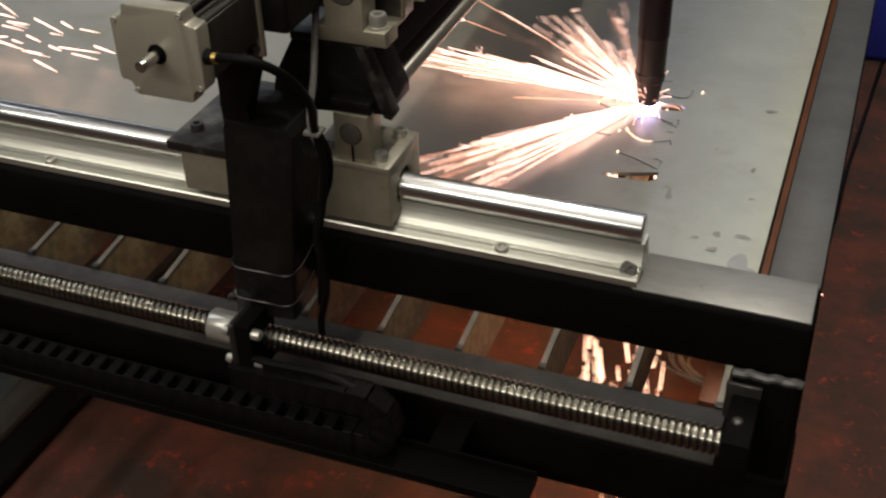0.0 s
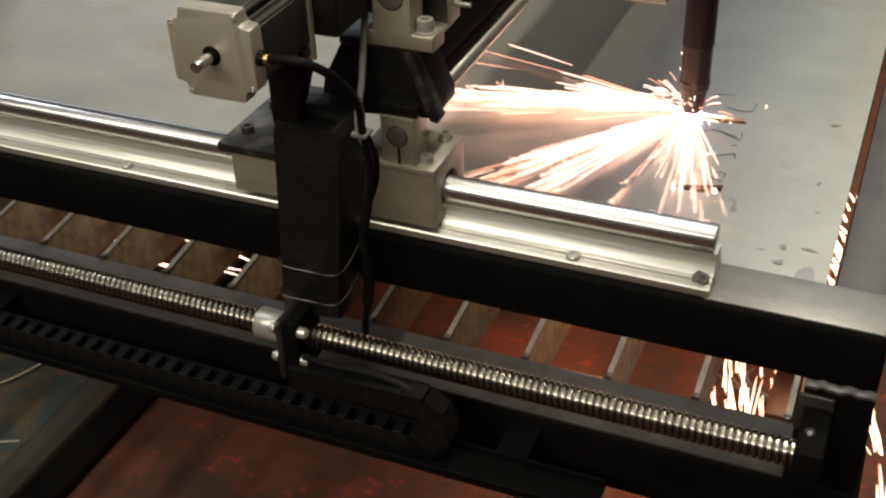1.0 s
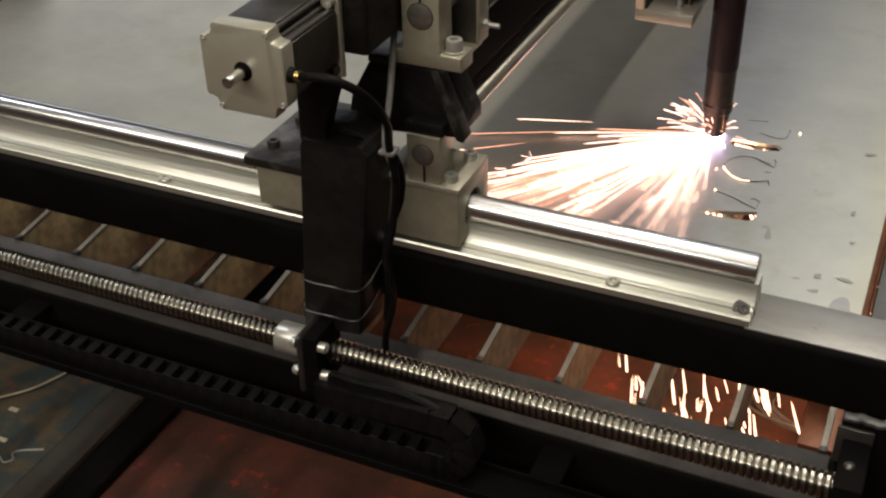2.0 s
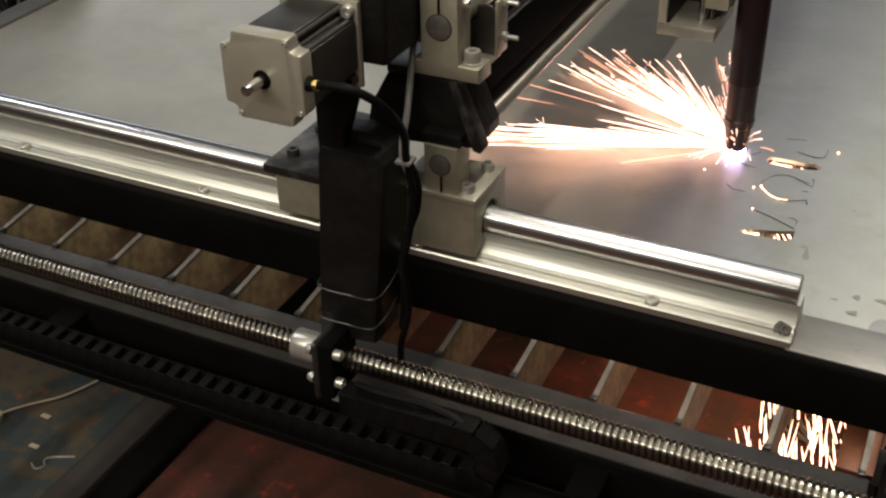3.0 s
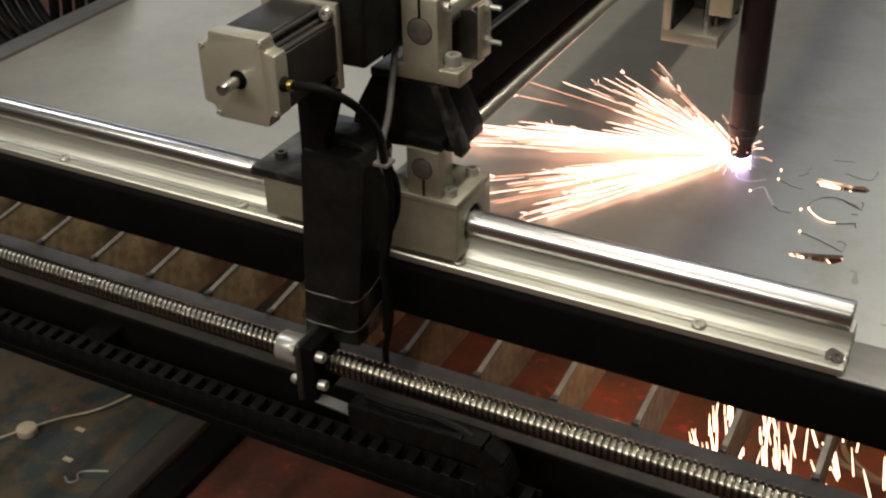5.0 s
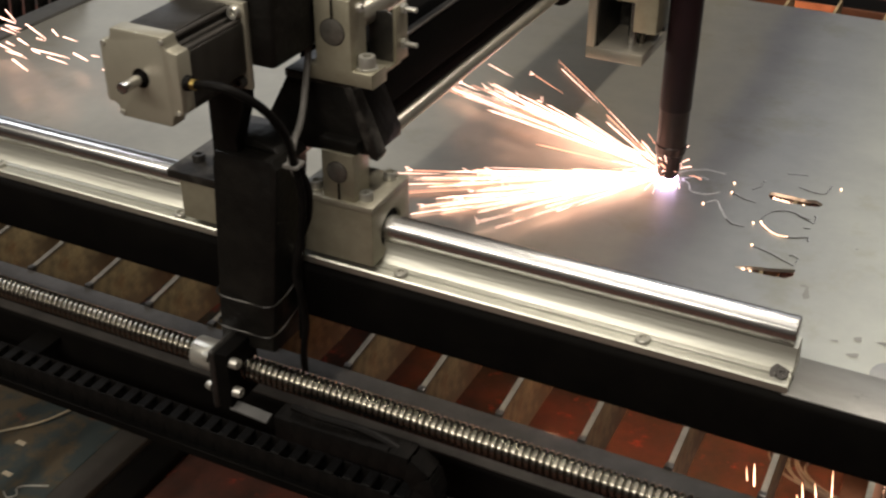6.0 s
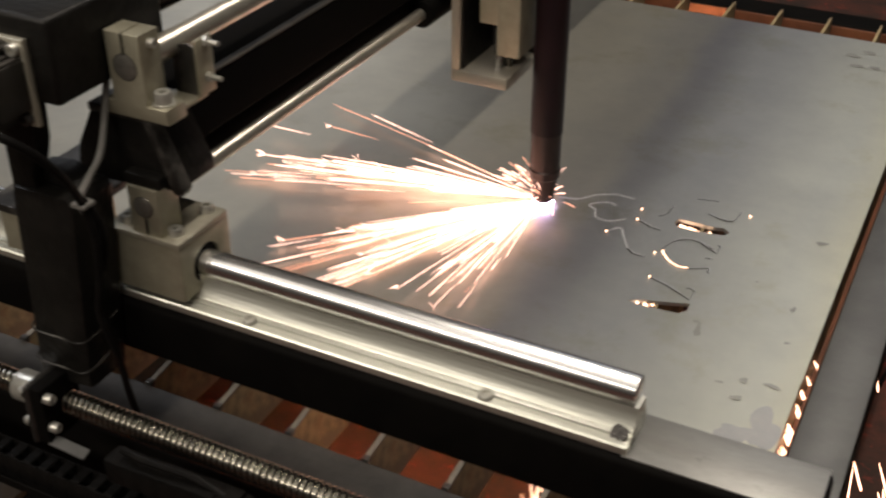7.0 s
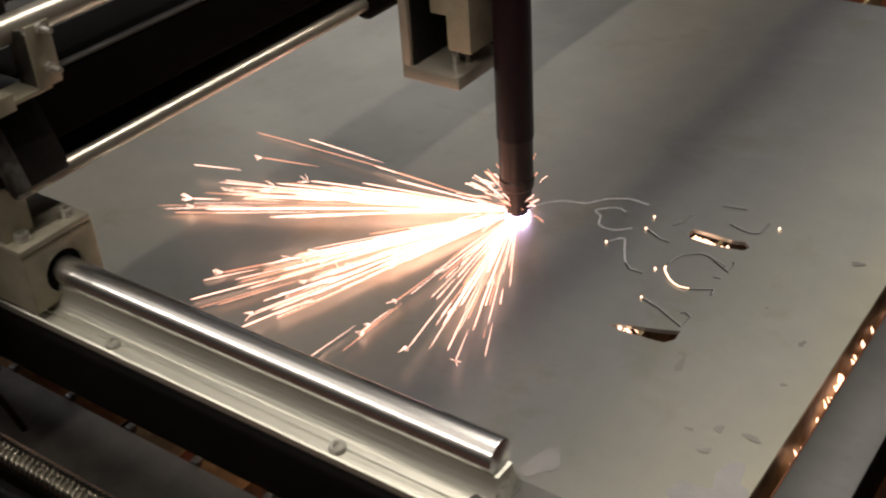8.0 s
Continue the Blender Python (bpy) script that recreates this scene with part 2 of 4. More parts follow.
def prism(bm, outline, axis, lo, hi, bevel=0.0):
    """A flat outline drawn out along an axis. The outline is in the other two axes, in their order."""
    def place(p, s):
        return {"x": (s, p[0], p[1]), "y": (p[0], s, p[1]), "z": (p[0], p[1], s)}[axis]
    a = [bm.verts.new(place(p, lo)) for p in outline]
    b = [bm.verts.new(place(p, hi)) for p in outline]
    made = [bm.faces.new(a), bm.faces.new(b[::-1])]
    n = len(a)
    for i in range(n):
        made.append(bm.faces.new((a[i], b[i], b[(i + 1) % n], a[(i + 1) % n])))
    bmesh.ops.recalc_face_normals(bm, faces=made)
    if bevel:
        bmesh.ops.bevel(bm, geom=list({e for f in made[:2] for e in f.edges}), offset=bevel, segments=2, profile=0.5, affect="EDGES")


def bolt_head(bm, at, r=0.0045, h=0.005, axis=(0, 0, 1), socket=True):
    """A socket-head screw: a ring-topped head with a sunk hexagon."""
    at, axis = Vector(at), Vector(axis).normalized()
    turn = axis.to_track_quat("Z", "Y").to_matrix().to_4x4()
    rings = [(r, 0), (r, h * 0.8), (r * 0.9, h), (r * 0.5, h), (r * 0.45, h * 0.45)] if socket else [(r, 0), (r, h * 0.4), (r * 0.75, h * 0.85), (r * 0.3, h)]
    last = None
    for rr, zz in rings:
        ring = [bm.verts.new(Matrix.Translation(at) @ turn @ Vector((rr * math.cos(k * math.tau / 16), rr * math.sin(k * math.tau / 16), zz))) for k in range(16)]
        if last:
            for k in range(16):
                bm.faces.new((last[k], last[(k + 1) % 16], ring[(k + 1) % 16], ring[k]))
        last = ring
    bm.faces.new(last)


def sweep(bm, pts, r, seg=10):
    """A round cord along points, smoothed."""
    fine = []
    n = len(pts)
    P = [Vector(p) for p in pts]
    for i in range(n - 1):
        p0, p1, p2, p3 = P[max(i - 1, 0)], P[i], P[i + 1], P[min(i + 2, n - 1)]
        for k in range(6):
            s = k / 6
            fine.append(0.5 * ((2 * p1) + (p2 - p0) * s + (2 * p0 - 5 * p1 + 4 * p2 - p3) * s * s + (3 * p1 - p0 - 3 * p2 + p3) * s ** 3))
    fine.append(P[-1])
    last = None
    up = Vector((0.3, 0.2, 0.93))
    for i, p in enumerate(fine):
        d = (fine[min(i + 1, len(fine) - 1)] - fine[max(i - 1, 0)]).normalized()
        side = d.cross(up).normalized()
        up2 = side.cross(d)
        ring = [bm.verts.new(p + r * (math.cos(k * math.tau / seg) * side + math.sin(k * math.tau / seg) * up2)) for k in range(seg)]
        if last:
            for k in range(seg):
                bm.faces.new((last[k], last[(k + 1) % seg], ring[(k + 1) % seg], ring[k]))
        else:
            bm.faces.new(ring[::-1])
        last = ring
    bm.faces.new(last)


def mesh_of(name, bm, mat, smooth=True):
    me = bpy.data.meshes.new(name)
    bm.normal_update()
    bm.to_mesh(me)
    bm.free()
    for one in (mat if isinstance(mat, (list, tuple)) else [mat]):
        me.materials.append(one)
    if smooth:
        me.shade_smooth()
        me.set_sharp_from_angle(angle=radians(35))
    return me


def part(name, bm, mat, parent=None, label="", smooth=True):
    ob = new(name, mesh_of(name, bm, mat, smooth))
    if parent is not None:
        ob.parent = parent
    return tagged(ob, label)


def empty(name, label, category, m=None, **more):
    ob = new(name)
    ob.empty_display_size = 0.02
    if m is not None:
        ob.matrix_world = m
    return tagged(ob, label, category, **more)


def shape(fn, *args, **kw):
    bm = bmesh.new()
    fn(bm, *args, **kw)
    return bm


# ---- how the machine moves: the carriage along the rail, the torch along the gantry ----
GANTRY_X = [(0, -0.1417), (0.5, -0.1529), (1, -0.1589), (1.5, -0.1619), (3, -0.1829), (3.5, -0.1941), (4, -0.2047), (5.5, -0.2289), (6, -0.2369), (6.5, -0.2489), (7, -0.2604), (7.5, -0.2658), (8, -0.2703)]
TORCH_X = [(t, x + 0.0691) for t, x in GANTRY_X]
TORCH_Y = [(0, 0.3592), (0.5, 0.3748), (1, 0.3634), (1.5, 0.3646), (3, 0.3659), (3.5, 0.3741), (4, 0.3820), (5.5, 0.3719), (6, 0.3530), (6.5, 0.3563), (7, 0.3437), (7.5, 0.3314), (8, 0.3236)]
DECK = -0.095    # top of the sheet
BASE = -0.1065   # top of the base frame


def track(rows, t):
    return float(np.interp(t, [r[0] for r in rows], [r[1] for r in rows]))


# ---- the room ----
bm = bmesh.new()
box(bm, -4, 4, -3.2, 4.2, -0.464, -0.364)
tagged(part("floor", bm, FLOOR, smooth=False), "red painted concrete floor, worn and stained", "floor", kind="structure")
for name, b in (("wall_north", (-4.1, 4.1, 4.2, 4.35, -0.464, 2.5)), ("wall_south", (-4.1, 4.1, -3.35, -3.2, -0.464, 2.5)),
                ("wall_west", (-4.15, -4, -3.2, 4.2, -0.464, 2.5)), ("wall_east", (4, 4.15, -3.2, 4.2, -0.464, 2.5))):
    tagged(part(name, shape(box, *b), WALL, smooth=False), "plain dim workshop wall", "wall", kind="structure")
tagged(part("ceiling", shape(box, -4.15, 4.15, -3.35, 4.35, 2.5, 2.6), CEIL, smooth=False), "plain workshop ceiling", "ceiling", kind="structure")

# ---- machine frame ----
frame_ob = empty("machine_frame", "black painted steel tube frame of a plasma cutting table", "frame")
LEFT = -1.30


def tube_part(name, b, mat, label="", r=0.004):
    return part(name, shape(box, *b, r, 3), mat, frame_ob, label)


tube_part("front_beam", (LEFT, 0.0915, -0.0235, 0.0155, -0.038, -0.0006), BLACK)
part("beam_top", shape(box, -0.004, 0.0895, -0.0205, 0.0150, -0.002, 0.0, 0.0006), BARE_LIT, frame_ob, "bare scuffed steel top face, gloss put into its tone")
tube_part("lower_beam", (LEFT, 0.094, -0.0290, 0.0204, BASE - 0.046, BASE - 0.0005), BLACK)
part("beam_top", shape(box, LEFT, 0.052, -0.0275, 0.0190, BASE - 0.0015, BASE, 0.0006), LOWER_TOP, frame_ob, "grey top face, lighter than the sides")
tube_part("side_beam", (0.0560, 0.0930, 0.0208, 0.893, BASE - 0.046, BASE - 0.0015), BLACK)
part("beam_top", shape(box, 0.0566, 0.0918, 0.0212, 0.892, BASE - 0.0018, BASE - 0.0004, 0.0005), WORN_DIM, frame_ob, "bare scuffed steel top face, gloss put into its tone")
# linings and bar are added to carry the sparks' orange glow as colour
part("beam_lining", shape(box, 0.0546, 0.0557, 0.0208, 0.890, BASE - 0.0440, BASE - 0.0030, 0.0004), SPARK_LIT, frame_ob, "added inner face with spark glow in its colour")
part("support_bar", shape(box, 0.0300, 0.0544, 0.0660, 0.890, BASE - 0.0440, BASE - 0.0380, 0.0008), SPARK_LIT, frame_ob, "added bar below the sheet edge, coloured with spark glow")
tube_part("back_beam", (LEFT, 0.0930, 0.8940, 0.9340, BASE - 0.046, BASE - 0.0005), BLACK)
part("beam_lining", shape(box, LEFT, 0.054, 0.8912, 0.8937, BASE - 0.0440, BASE - 0.0030, 0.0005), SPARK_LIT, frame_ob, "added inner face with spark glow in its colour")
tube_part("end_post", (0.0550, 0.0915, -0.0280, 0.0050, BASE, -0.0372), BLACK)
bm = bmesh.new()
rng = random.Random(4)
sweep(bm, [(0.0550 + k * 0.0030, -0.0266 + rng.uniform(-0.0005, 0.0005), -0.0365 + rng.uniform(-0.0007, 0.0007)) for k in range(13)], 0.0026, 8)
part("weld_bead", bm, WORN_DIM, frame_ob, "grey weld bead")
for x, y in ((0.045, -0.010), (-1.29, -0.010), (0.045, 0.890), (-1.29, 0.890)):
    tube_part("leg", (x, x + 0.04, y - 0.015, y + 0.02, -0.364, BASE - 0.0455), BLACK)
# low black bar in the dark strip beside the board
tube_part("floor_bar", (-0.562, -0.530, -0.9, 0.93, -0.364, -0.350), BLACK)

# ---- slats under the sheet ----
TOP = DECK - 0.0034


def slat_bm():
    """A flat bar on edge, its top nicked and burnt by earlier cuts."""
    bm = bmesh.new()
    rr = random.Random(8)
    crest = [(0.0215, BASE + 0.0008), (0.085, TOP)]
    y = 0.10
    while y < 0.86:
        deep = rr.choice((0.0, 0.0, 0.0008, 0.0022))
        crest += [(y, TOP), (y + 0.004, TOP - deep), (y + 0.009, TOP - deep), (y + 0.013, TOP)]
        y += rr.uniform(0.03, 0.06)
    prism(bm, [(0.0215, TOP - 0.052)] + crest + [(0.889, TOP), (0.889, TOP - 0.052)], "x", -0.0015, 0.0015)
    return bm


slat_first = part("support_slat", slat_bm(), SLAT)
tagged(slat_first, "rusty tan steel support slat standing on edge", "slat", "support slats under the sheet")
part("top_edge", shape(prism, [(0.0212, BASE - 0.0006), (0.0212, BASE + 0.0012), (0.085, TOP + 0.0003), (0.085, TOP - 0.0015)], "x", -0.0018, 0.0018), SLAT_EDGE, slat_first, "thin grey top edge")
part("slat_peg", shape(box, -0.0026, 0.0026, 0.0188, 0.0235, BASE - 0.003, BASE + 0.0022, 0.0008), DARK_BOLT, slat_first, "small dark end peg")
slat_first.matrix_world = pose(-0.1187, 0, 0)
for k in range(-14, 4):
    if k:
        copy_thing(slat_first, pose(-0.1187 + 0.0553 * k, 0, 0))

# ---- linear rail with its round shaft ----
rail = empty("linear_rail", "supported round linear rail of bright aluminium and ground steel", "rail")
half = [(-0.0200, 0.0), (-0.0200, 0.0040), (-0.0193, 0.0048), (-0.0142, 0.0050), (-0.0138, 0.0062), (-0.0108, 0.0068), (-0.0098, 0.0080), (-0.0068, 0.0135), (-0.0055, 0.0185)]
prof = half + [(0.0055, 0.0185), (0.0068, 0.0135), (0.0098, 0.0080), (0.0108, 0.0)]
part("rail_base", shape(prism, prof, "x", LEFT, -0.0015, 0.0004), ALU, rail, "aluminium rail base with sloping sides")
part("shaft", shape(rod, (LEFT, 0, 0.025), (-0.0034, 0, 0.025), 0.008, 48, None, 0.0009), CHROME, rail, "bright ground steel shaft")
for x in (-0.0785, -0.2229, -0.3785, -0.5285, -0.6785, -0.8285, -0.9785, -1.1285, -1.2785):
    part("rail_bolt", shape(bolt_head, (x, -0.0152, 0.0050), 0.0040, 0.0026, (0, -0.1, 1)), BOLT, rail)
part("end_screw", shape(bolt_head, (-0.0062, -0.0125, 0.0058), 0.0032, 0.0026, (0.05, -0.75, 0.8)), LOWER_TOP, rail)
part("grime", shape(rod, (-0.0066, -0.0120, 0.0050), (-0.0064, -0.0128, 0.0062), 0.0062, 20, 0.0058), LOWER_TOP, rail, "grime round the end screw")
bm = bmesh.new()
for k in range(5):
    box(bm, -0.0023, -0.0009, -0.0165 + k * 0.004, -0.0140 + k * 0.004, 0.004 + 0.0012 * k, 0.0075 + 0.0016 * k, 0.0006, 1)
part("rail_end", bm, ALU, rail, "burred saw-cut rail end")

# ---- sheet being cut ----
V_SLOT = [(-0.083, 0.2415), (-0.071, 0.2475), (-0.054, 0.2525), (-0.041, 0.2575), (-0.0405, 0.2480), (-0.045, 0.2420), (-0.053, 0.2410), (-0.062, 0.2405), (-0.075, 0.2400)]
LONG_SLOT = [(-0.085, 0.3620), (-0.084, 0.3695), (-0.068, 0.3695), (-0.056, 0.3690), (-0.047, 0.3715), (-0.0415, 0.3665), (-0.044, 0.3610), (-0.052, 0.3590), (-0.067, 0.3570), (-0.082, 0.3580)]
bm = bmesh.new()
loops = [[(0.0500, 0.0960), (0.0500, 0.8250), (-0.9000, 0.8250), (-0.9000, 0.0960)], V_SLOT, LONG_SLOT]
edges = []
for lp in loops:
    vs = [bm.verts.new((x, y, DECK)) for x, y in lp]
    edges += [bm.edges.new((vs[i], vs[(i + 1) % len(vs)])) for i in range(len(vs))]
bmesh.ops.triangle_fill(bm, use_beauty=True, use_dissolve=False, edges=edges)
faces = [f for f in bm.faces]
res = bmesh.ops.extrude_face_region(bm, geom=faces)
bmesh.ops.translate(bm, vec=(0, 0, -0.003), verts=[v for v in res["geom"] if isinstance(v, bmesh.types.BMVert)])
bmesh.ops.recalc_face_normals(bm, faces=bm.faces[:])
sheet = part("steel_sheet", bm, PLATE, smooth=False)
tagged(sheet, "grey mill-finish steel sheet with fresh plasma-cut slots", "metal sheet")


def ribbon(bm, pts, w, z):
    """A thin groove line laid along points, in one strip."""
    pts = [Vector((*p, z)) for p in pts]
    last = None
    for i, p in enumerate(pts):
        d = (pts[min(i + 1, len(pts) - 1)] - pts[max(i - 1, 0)]).normalized()
        s = Vector((-d.y, d.x, 0)) * w / 2
        pair = bm.verts.new(p - s), bm.verts.new(p + s)
        if last:
            bm.faces.new((last[0], pair[0], pair[1], last[1]))
        last = pair


def cut_line(pts, label="", w=0.0013, mat=None):
    bm = bmesh.new()
    ribbon(bm, pts, w, DECK + 0.0004)
    k = part("cut_line", bm, mat or KERF, sheet, label, False)
    bm = bmesh.new()
    ribbon(bm, [(x + 0.0003, y + 0.0011) for x, y in pts], w * 0.4, DECK + 0.0006)
    part("bright_edge", bm, DROSS, k, "", False)
    return k


def smooth_line(pts, n=4):
    """The points of a cut with rounded turns between them."""
    out = []
    for i in range(len(pts) - 1):
        p0, p1, p2, p3 = (Vector(pts[max(0, min(len(pts) - 1, k))]) for k in (i - 1, i, i + 1, i + 2))
        for k in range(n):
            q = k / n
            v = 0.5 * ((2 * p1) + (p2 - p0) * q + (2 * p0 - 5 * p1 + 4 * p2 - p3) * q * q + (3 * p1 - p0 - 3 * p2 + p3) * q ** 3)
            out.append((v.x, v.y))
    return out + [tuple(pts[-1])]


RING = [(-0.046, 0.336), (-0.058, 0.341), (-0.067, 0.342), (-0.076, 0.335), (-0.080, 0.325), (-0.079, 0.313), (-0.071, 0.304), (-0.063, 0.300), (-0.055, 0.301), (-0.042, 0.308)]
cut_line(smooth_line(RING), "dark burnt cut line")
cut_line([(-0.042, 0.308), (-0.0405, 0.301)])
cut_line([(-0.056, 0.339), (-0.042, 0.331), (-0.042, 0.341), (-0.044, 0.344)])
cut_line([(-0.048, 0.321), (-0.043, 0.322)])
cut_line([(-0.079, 0.277), (-0.064, 0.272), (-0.043, 0.261), (-0.042, 0.273), (-0.047, 0.276), (-0.049, 0.274)])
cut_line(smooth_line([(-0.065, 0.387), (-0.051, 0.383), (-0.043, 0.386), (-0.041, 0.402)]))
cut_line([(-0.079, 0.407), (-0.071, 0.409), (-0.062, 0.411)])
cut_line([(-0.099, 0.366), (-0.094, 0.373), (-0.093, 0.386)])
cut_line([(-0.113, 0.353), (-0.100, 0.346), (-0.091, 0.345)])
cut_line([(-0.106, 0.308), (-0.100, 0.302), (-0.090, 0.302)])
LATE_CUTS = [(3.9, cut_line(smooth_line([(-0.129, 0.324), (-0.121, 0.334), (-0.114, 0.322), (-0.106, 0.308)]), "", 0.0009, DROSS)),
             (4.8, cut_line(smooth_line([(-0.136, 0.366), (-0.144, 0.368), (-0.156, 0.358), (-0.149, 0.352), (-0.144, 0.341), (-0.132, 0.340), (-0.122, 0.349)]), "", 0.0009, DROSS))]
tail = [(-0.126, 0.383), (-0.142, 0.384), (-0.156, 0.376), (-0.167, 0.362), (-0.183, 0.358), (-0.194, 0.348), (-0.199, 0.334)]
for (a, b), t in zip(zip(tail, tail[1:]), (4.3, 5.2, 5.7, 6.3, 7.1, 7.8)):
    LATE_CUTS.append((t, cut_line([a, b], "", 0.0010, DROSS)))


def blot(cx, cy, r, seed, sx=1.0, sy=1.0, up=0.0003):
    """A flat stain of uneven outline."""
    rr = random.Random(seed)
    ph = [rr.uniform(0, 6.28) for _ in range(4)]
    out = []
    for k in range(28):
        a = k * math.tau / 28
        q = r * (1 + 0.22 * math.sin(2 * a + ph[0]) + 0.15 * math.sin(3 * a + ph[1]) + 0.1 * math.sin(5 * a + ph[2]))
        out.append((cx + sx * q * math.cos(a), cy + sy * q * math.sin(a)))
    bm = bmesh.new()
    bm.faces.new([bm.verts.new((x, y, DECK + up)) for x, y in out])
    return bm


for i, (x, y, r, sx, sy) in enumerate([(-0.0270, 0.2270, 0.0042, 0.6, 1.6), (-0.0300, 0.2370, 0.0026, 1.1, 0.8), (0.0340, 0.1890, 0.0030, 1.7, 0.7), (0.0160, 0.1870, 0.0026, 0.8, 1.4), (0.0160, 0.1670, 0.0032, 1.0, 0.9),
                                        (0.0270, 0.3820, 0.0034, 1.3, 0.7), (-0.0200, 0.7760, 0.0055, 1.2, 0.8), (-0.0050, 0.7910, 0.0050, 1.3, 0.8), (-0.0110, 0.7500, 0.0050, 1.2, 0.7), (0.0060, 0.7520, 0.0045, 1.4, 0.7),
                                        (0.0270, 0.2820, 0.0026, 0.7, 1.2), (0.0020, 0.1780, 0.0016, 1.4, 0.8), (0.0320, 0.2400, 0.0018, 1.2, 0.8), (-0.0050, 0.3060, 0.0010, 1.2, 0.8)]):
    part("stain", blot(x, y, r, 10 + i, sx, sy, 0.0005 + 0.00002 * i), STAIN, sheet, "dark oily spot", False)

for i, (x, y, r, sx, sy) in enumerate([(0.0390, 0.1450, 0.0125, 0.8, 1.5), (0.0260, 0.1330, 0.0100, 1.4, 0.9), (-0.0540, 0.1130, 0.0090, 0.75, 1.5)]):
    part("water_mark", blot(x, y, r, 30 + i, sx, sy, 0.0002 + 0.0001 * i), WATER, sheet, "dull grey dried water mark", False)

# ---- ball screw ----
PITCH, SY, SZ = 0.004, -0.0600, -0.0575


def thread_mesh(name, length, r, pitch, per=12, seg=20):
    nx = int(length / pitch * per)
    xs = np.arange(nx + 1) * pitch / per
    th = np.arange(seg) * 2 * np.pi / seg
    ph = (xs[:, None] / pitch - th[None, :] / (2 * np.pi)) % 1.0
    rad = r - 0.0016 * np.clip(np.cos(ph * 2 * np.pi) * 2.0 - 0.75, 0, 1)
    v = np.stack([np.broadcast_to(xs[:, None], rad.shape), rad * np.cos(th), rad * np.sin(th)], -1).reshape(-1, 3)
    i, j = np.meshgrid(np.arange(nx), np.arange(seg), indexing="ij")
    j2 = (j + 1) % seg
    f = np.stack([i * seg + j, i * seg + j2, (i + 1) * seg + j2, (i + 1) * seg + j], -1).reshape(-1, 4)
    me = bpy.data.meshes.new(name)
    me.from_pydata(v.tolist(), [], f.tolist())
    me.materials.append(SCREW)
    me.shade_smooth()
    return me


screw = empty("ball_screw", "long oily steel ball screw with a rolled thread", "ball screw", pose(0.062, SY, SZ))
thread = new("thread", thread_mesh("thread", 1.25, 0.0076, PITCH))
thread.parent = screw
thread.matrix_basis = pose(-1.25, 0, 0)
part("screw_end", shape(rod, (-0.003, 0, 0), (0.008, 0, 0), 0.005, 24, None, 0.0006), SCREW, screw, "turned plain screw end")
bear = empty("screw_bearing", "black bearing block bolted to the end post", "bearing block")
part("block", shape(box, 0.0570, 0.0720, -0.0695, -0.0282, -0.0790, -0.0485, 0.0015), BLACK, bear)
part("plate", shape(box, 0.0530, 0.0720, -0.0312, -0.0283, -0.0660, -0.0415, 0.001), DARK_BOLT, bear, "dull grey mounting plate")
part("bolt", shape(bolt_head, (0.0630, -0.0520, -0.0485), 0.0030, 0.002, (0, 0, 1), False), DARK_BOLT, bear)

# ---- gantry carriage ----
gan = empty("gantry", "moving gantry with bearing blocks, clamps, rods and a stepper motor", "gantry", pose(GANTRY_X[0][1], 0, 0))


def bearing_outline(top):
    out = [(-0.0225, 0.0105), (-0.0225, top), (0.0225, top), (0.0225, 0.0105), (0.0090, 0.0105)]
    for k in range(25):
        a = radians(-62 + 304 * k / 24)
        out.append((0.0118 * math.cos(a) * 1.0, 0.025 + 0.0118 * math.sin(a)))
    out.append((-0.0090, 0.0105))
    return out


for x0, x1, top in ((-0.050, 0.0, 0.0450), (-0.1330, -0.0850, 0.0370)):
    blk = part("bearing_block", shape(prism, bearing_outline(top), "x", x0, x1, 0.0006), CAST, gan, "grey sandblasted bearing block")
    bm = bmesh.new()
    n = 30
    ring = []
    for k in range(n):
        a = radians(-60 + 300 * k / (n - 1))
        ring.append([bm.verts.new((x, r * math.cos(a), 0.025 + r * math.sin(a))) for x, r in ((x1 - 0.002, 0.0117), (x1 - 0.002, 0.0084), (x1 - 0.012, 0.0084))])
    for a, b in zip(ring, ring[1:]):
        bm.faces.new((a[0], b[0], b[1], a[1]))
        bm.faces.new((a[1], b[1], b[2], a[2]))
    part("seal", bm, RUBBER, blk, "black bearing seal")
part("top_plate", shape(box, -0.0505, 0.0006, -0.0232, 0.0215, 0.0450, 0.0488, 0.0007), PLATE_GREY, gan, "dull aluminium plate")
part("side_plate", shape(box, -0.1400, -0.0820, -0.0250, 0.0620, 0.0370, 0.0425, 0.0007), SCUFFED, gan, "scuffed black plate")
for x, y, z, mat in ((-0.0077, -0.0141, 0.0488, BOLT), (-0.0076, 0.0141, 0.0488, BOLT), (-0.0410, -0.0141, 0.0488, BOLT), (-0.1290, -0.0070, 0.0425, DARK_BOLT), (-0.1290, 0.0270, 0.0425, DARK_BOLT)):
    part("bolt", shape(bolt_head, (x, y, z), 0.0041, 0.0044), mat, gan)

# lower clamp and rod
LX, LZ = -0.0215, 0.0662
bm = bmesh.new()
prism(bm, [(LX - 0.0100, 0.0488), (LX - 0.0100, 0.0780), (LX + 0.0105, 0.0780), (LX + 0.0105, 0.0488), (LX + 0.0010, 0.0488), (LX + 0.0010, 0.0585), (LX, 0.0585), (LX, 0.0488)], "y", -0.0215, -0.0040, 0.0006)
part("lower_clamp", bm, CAST, gan, "split aluminium shaft clamp")
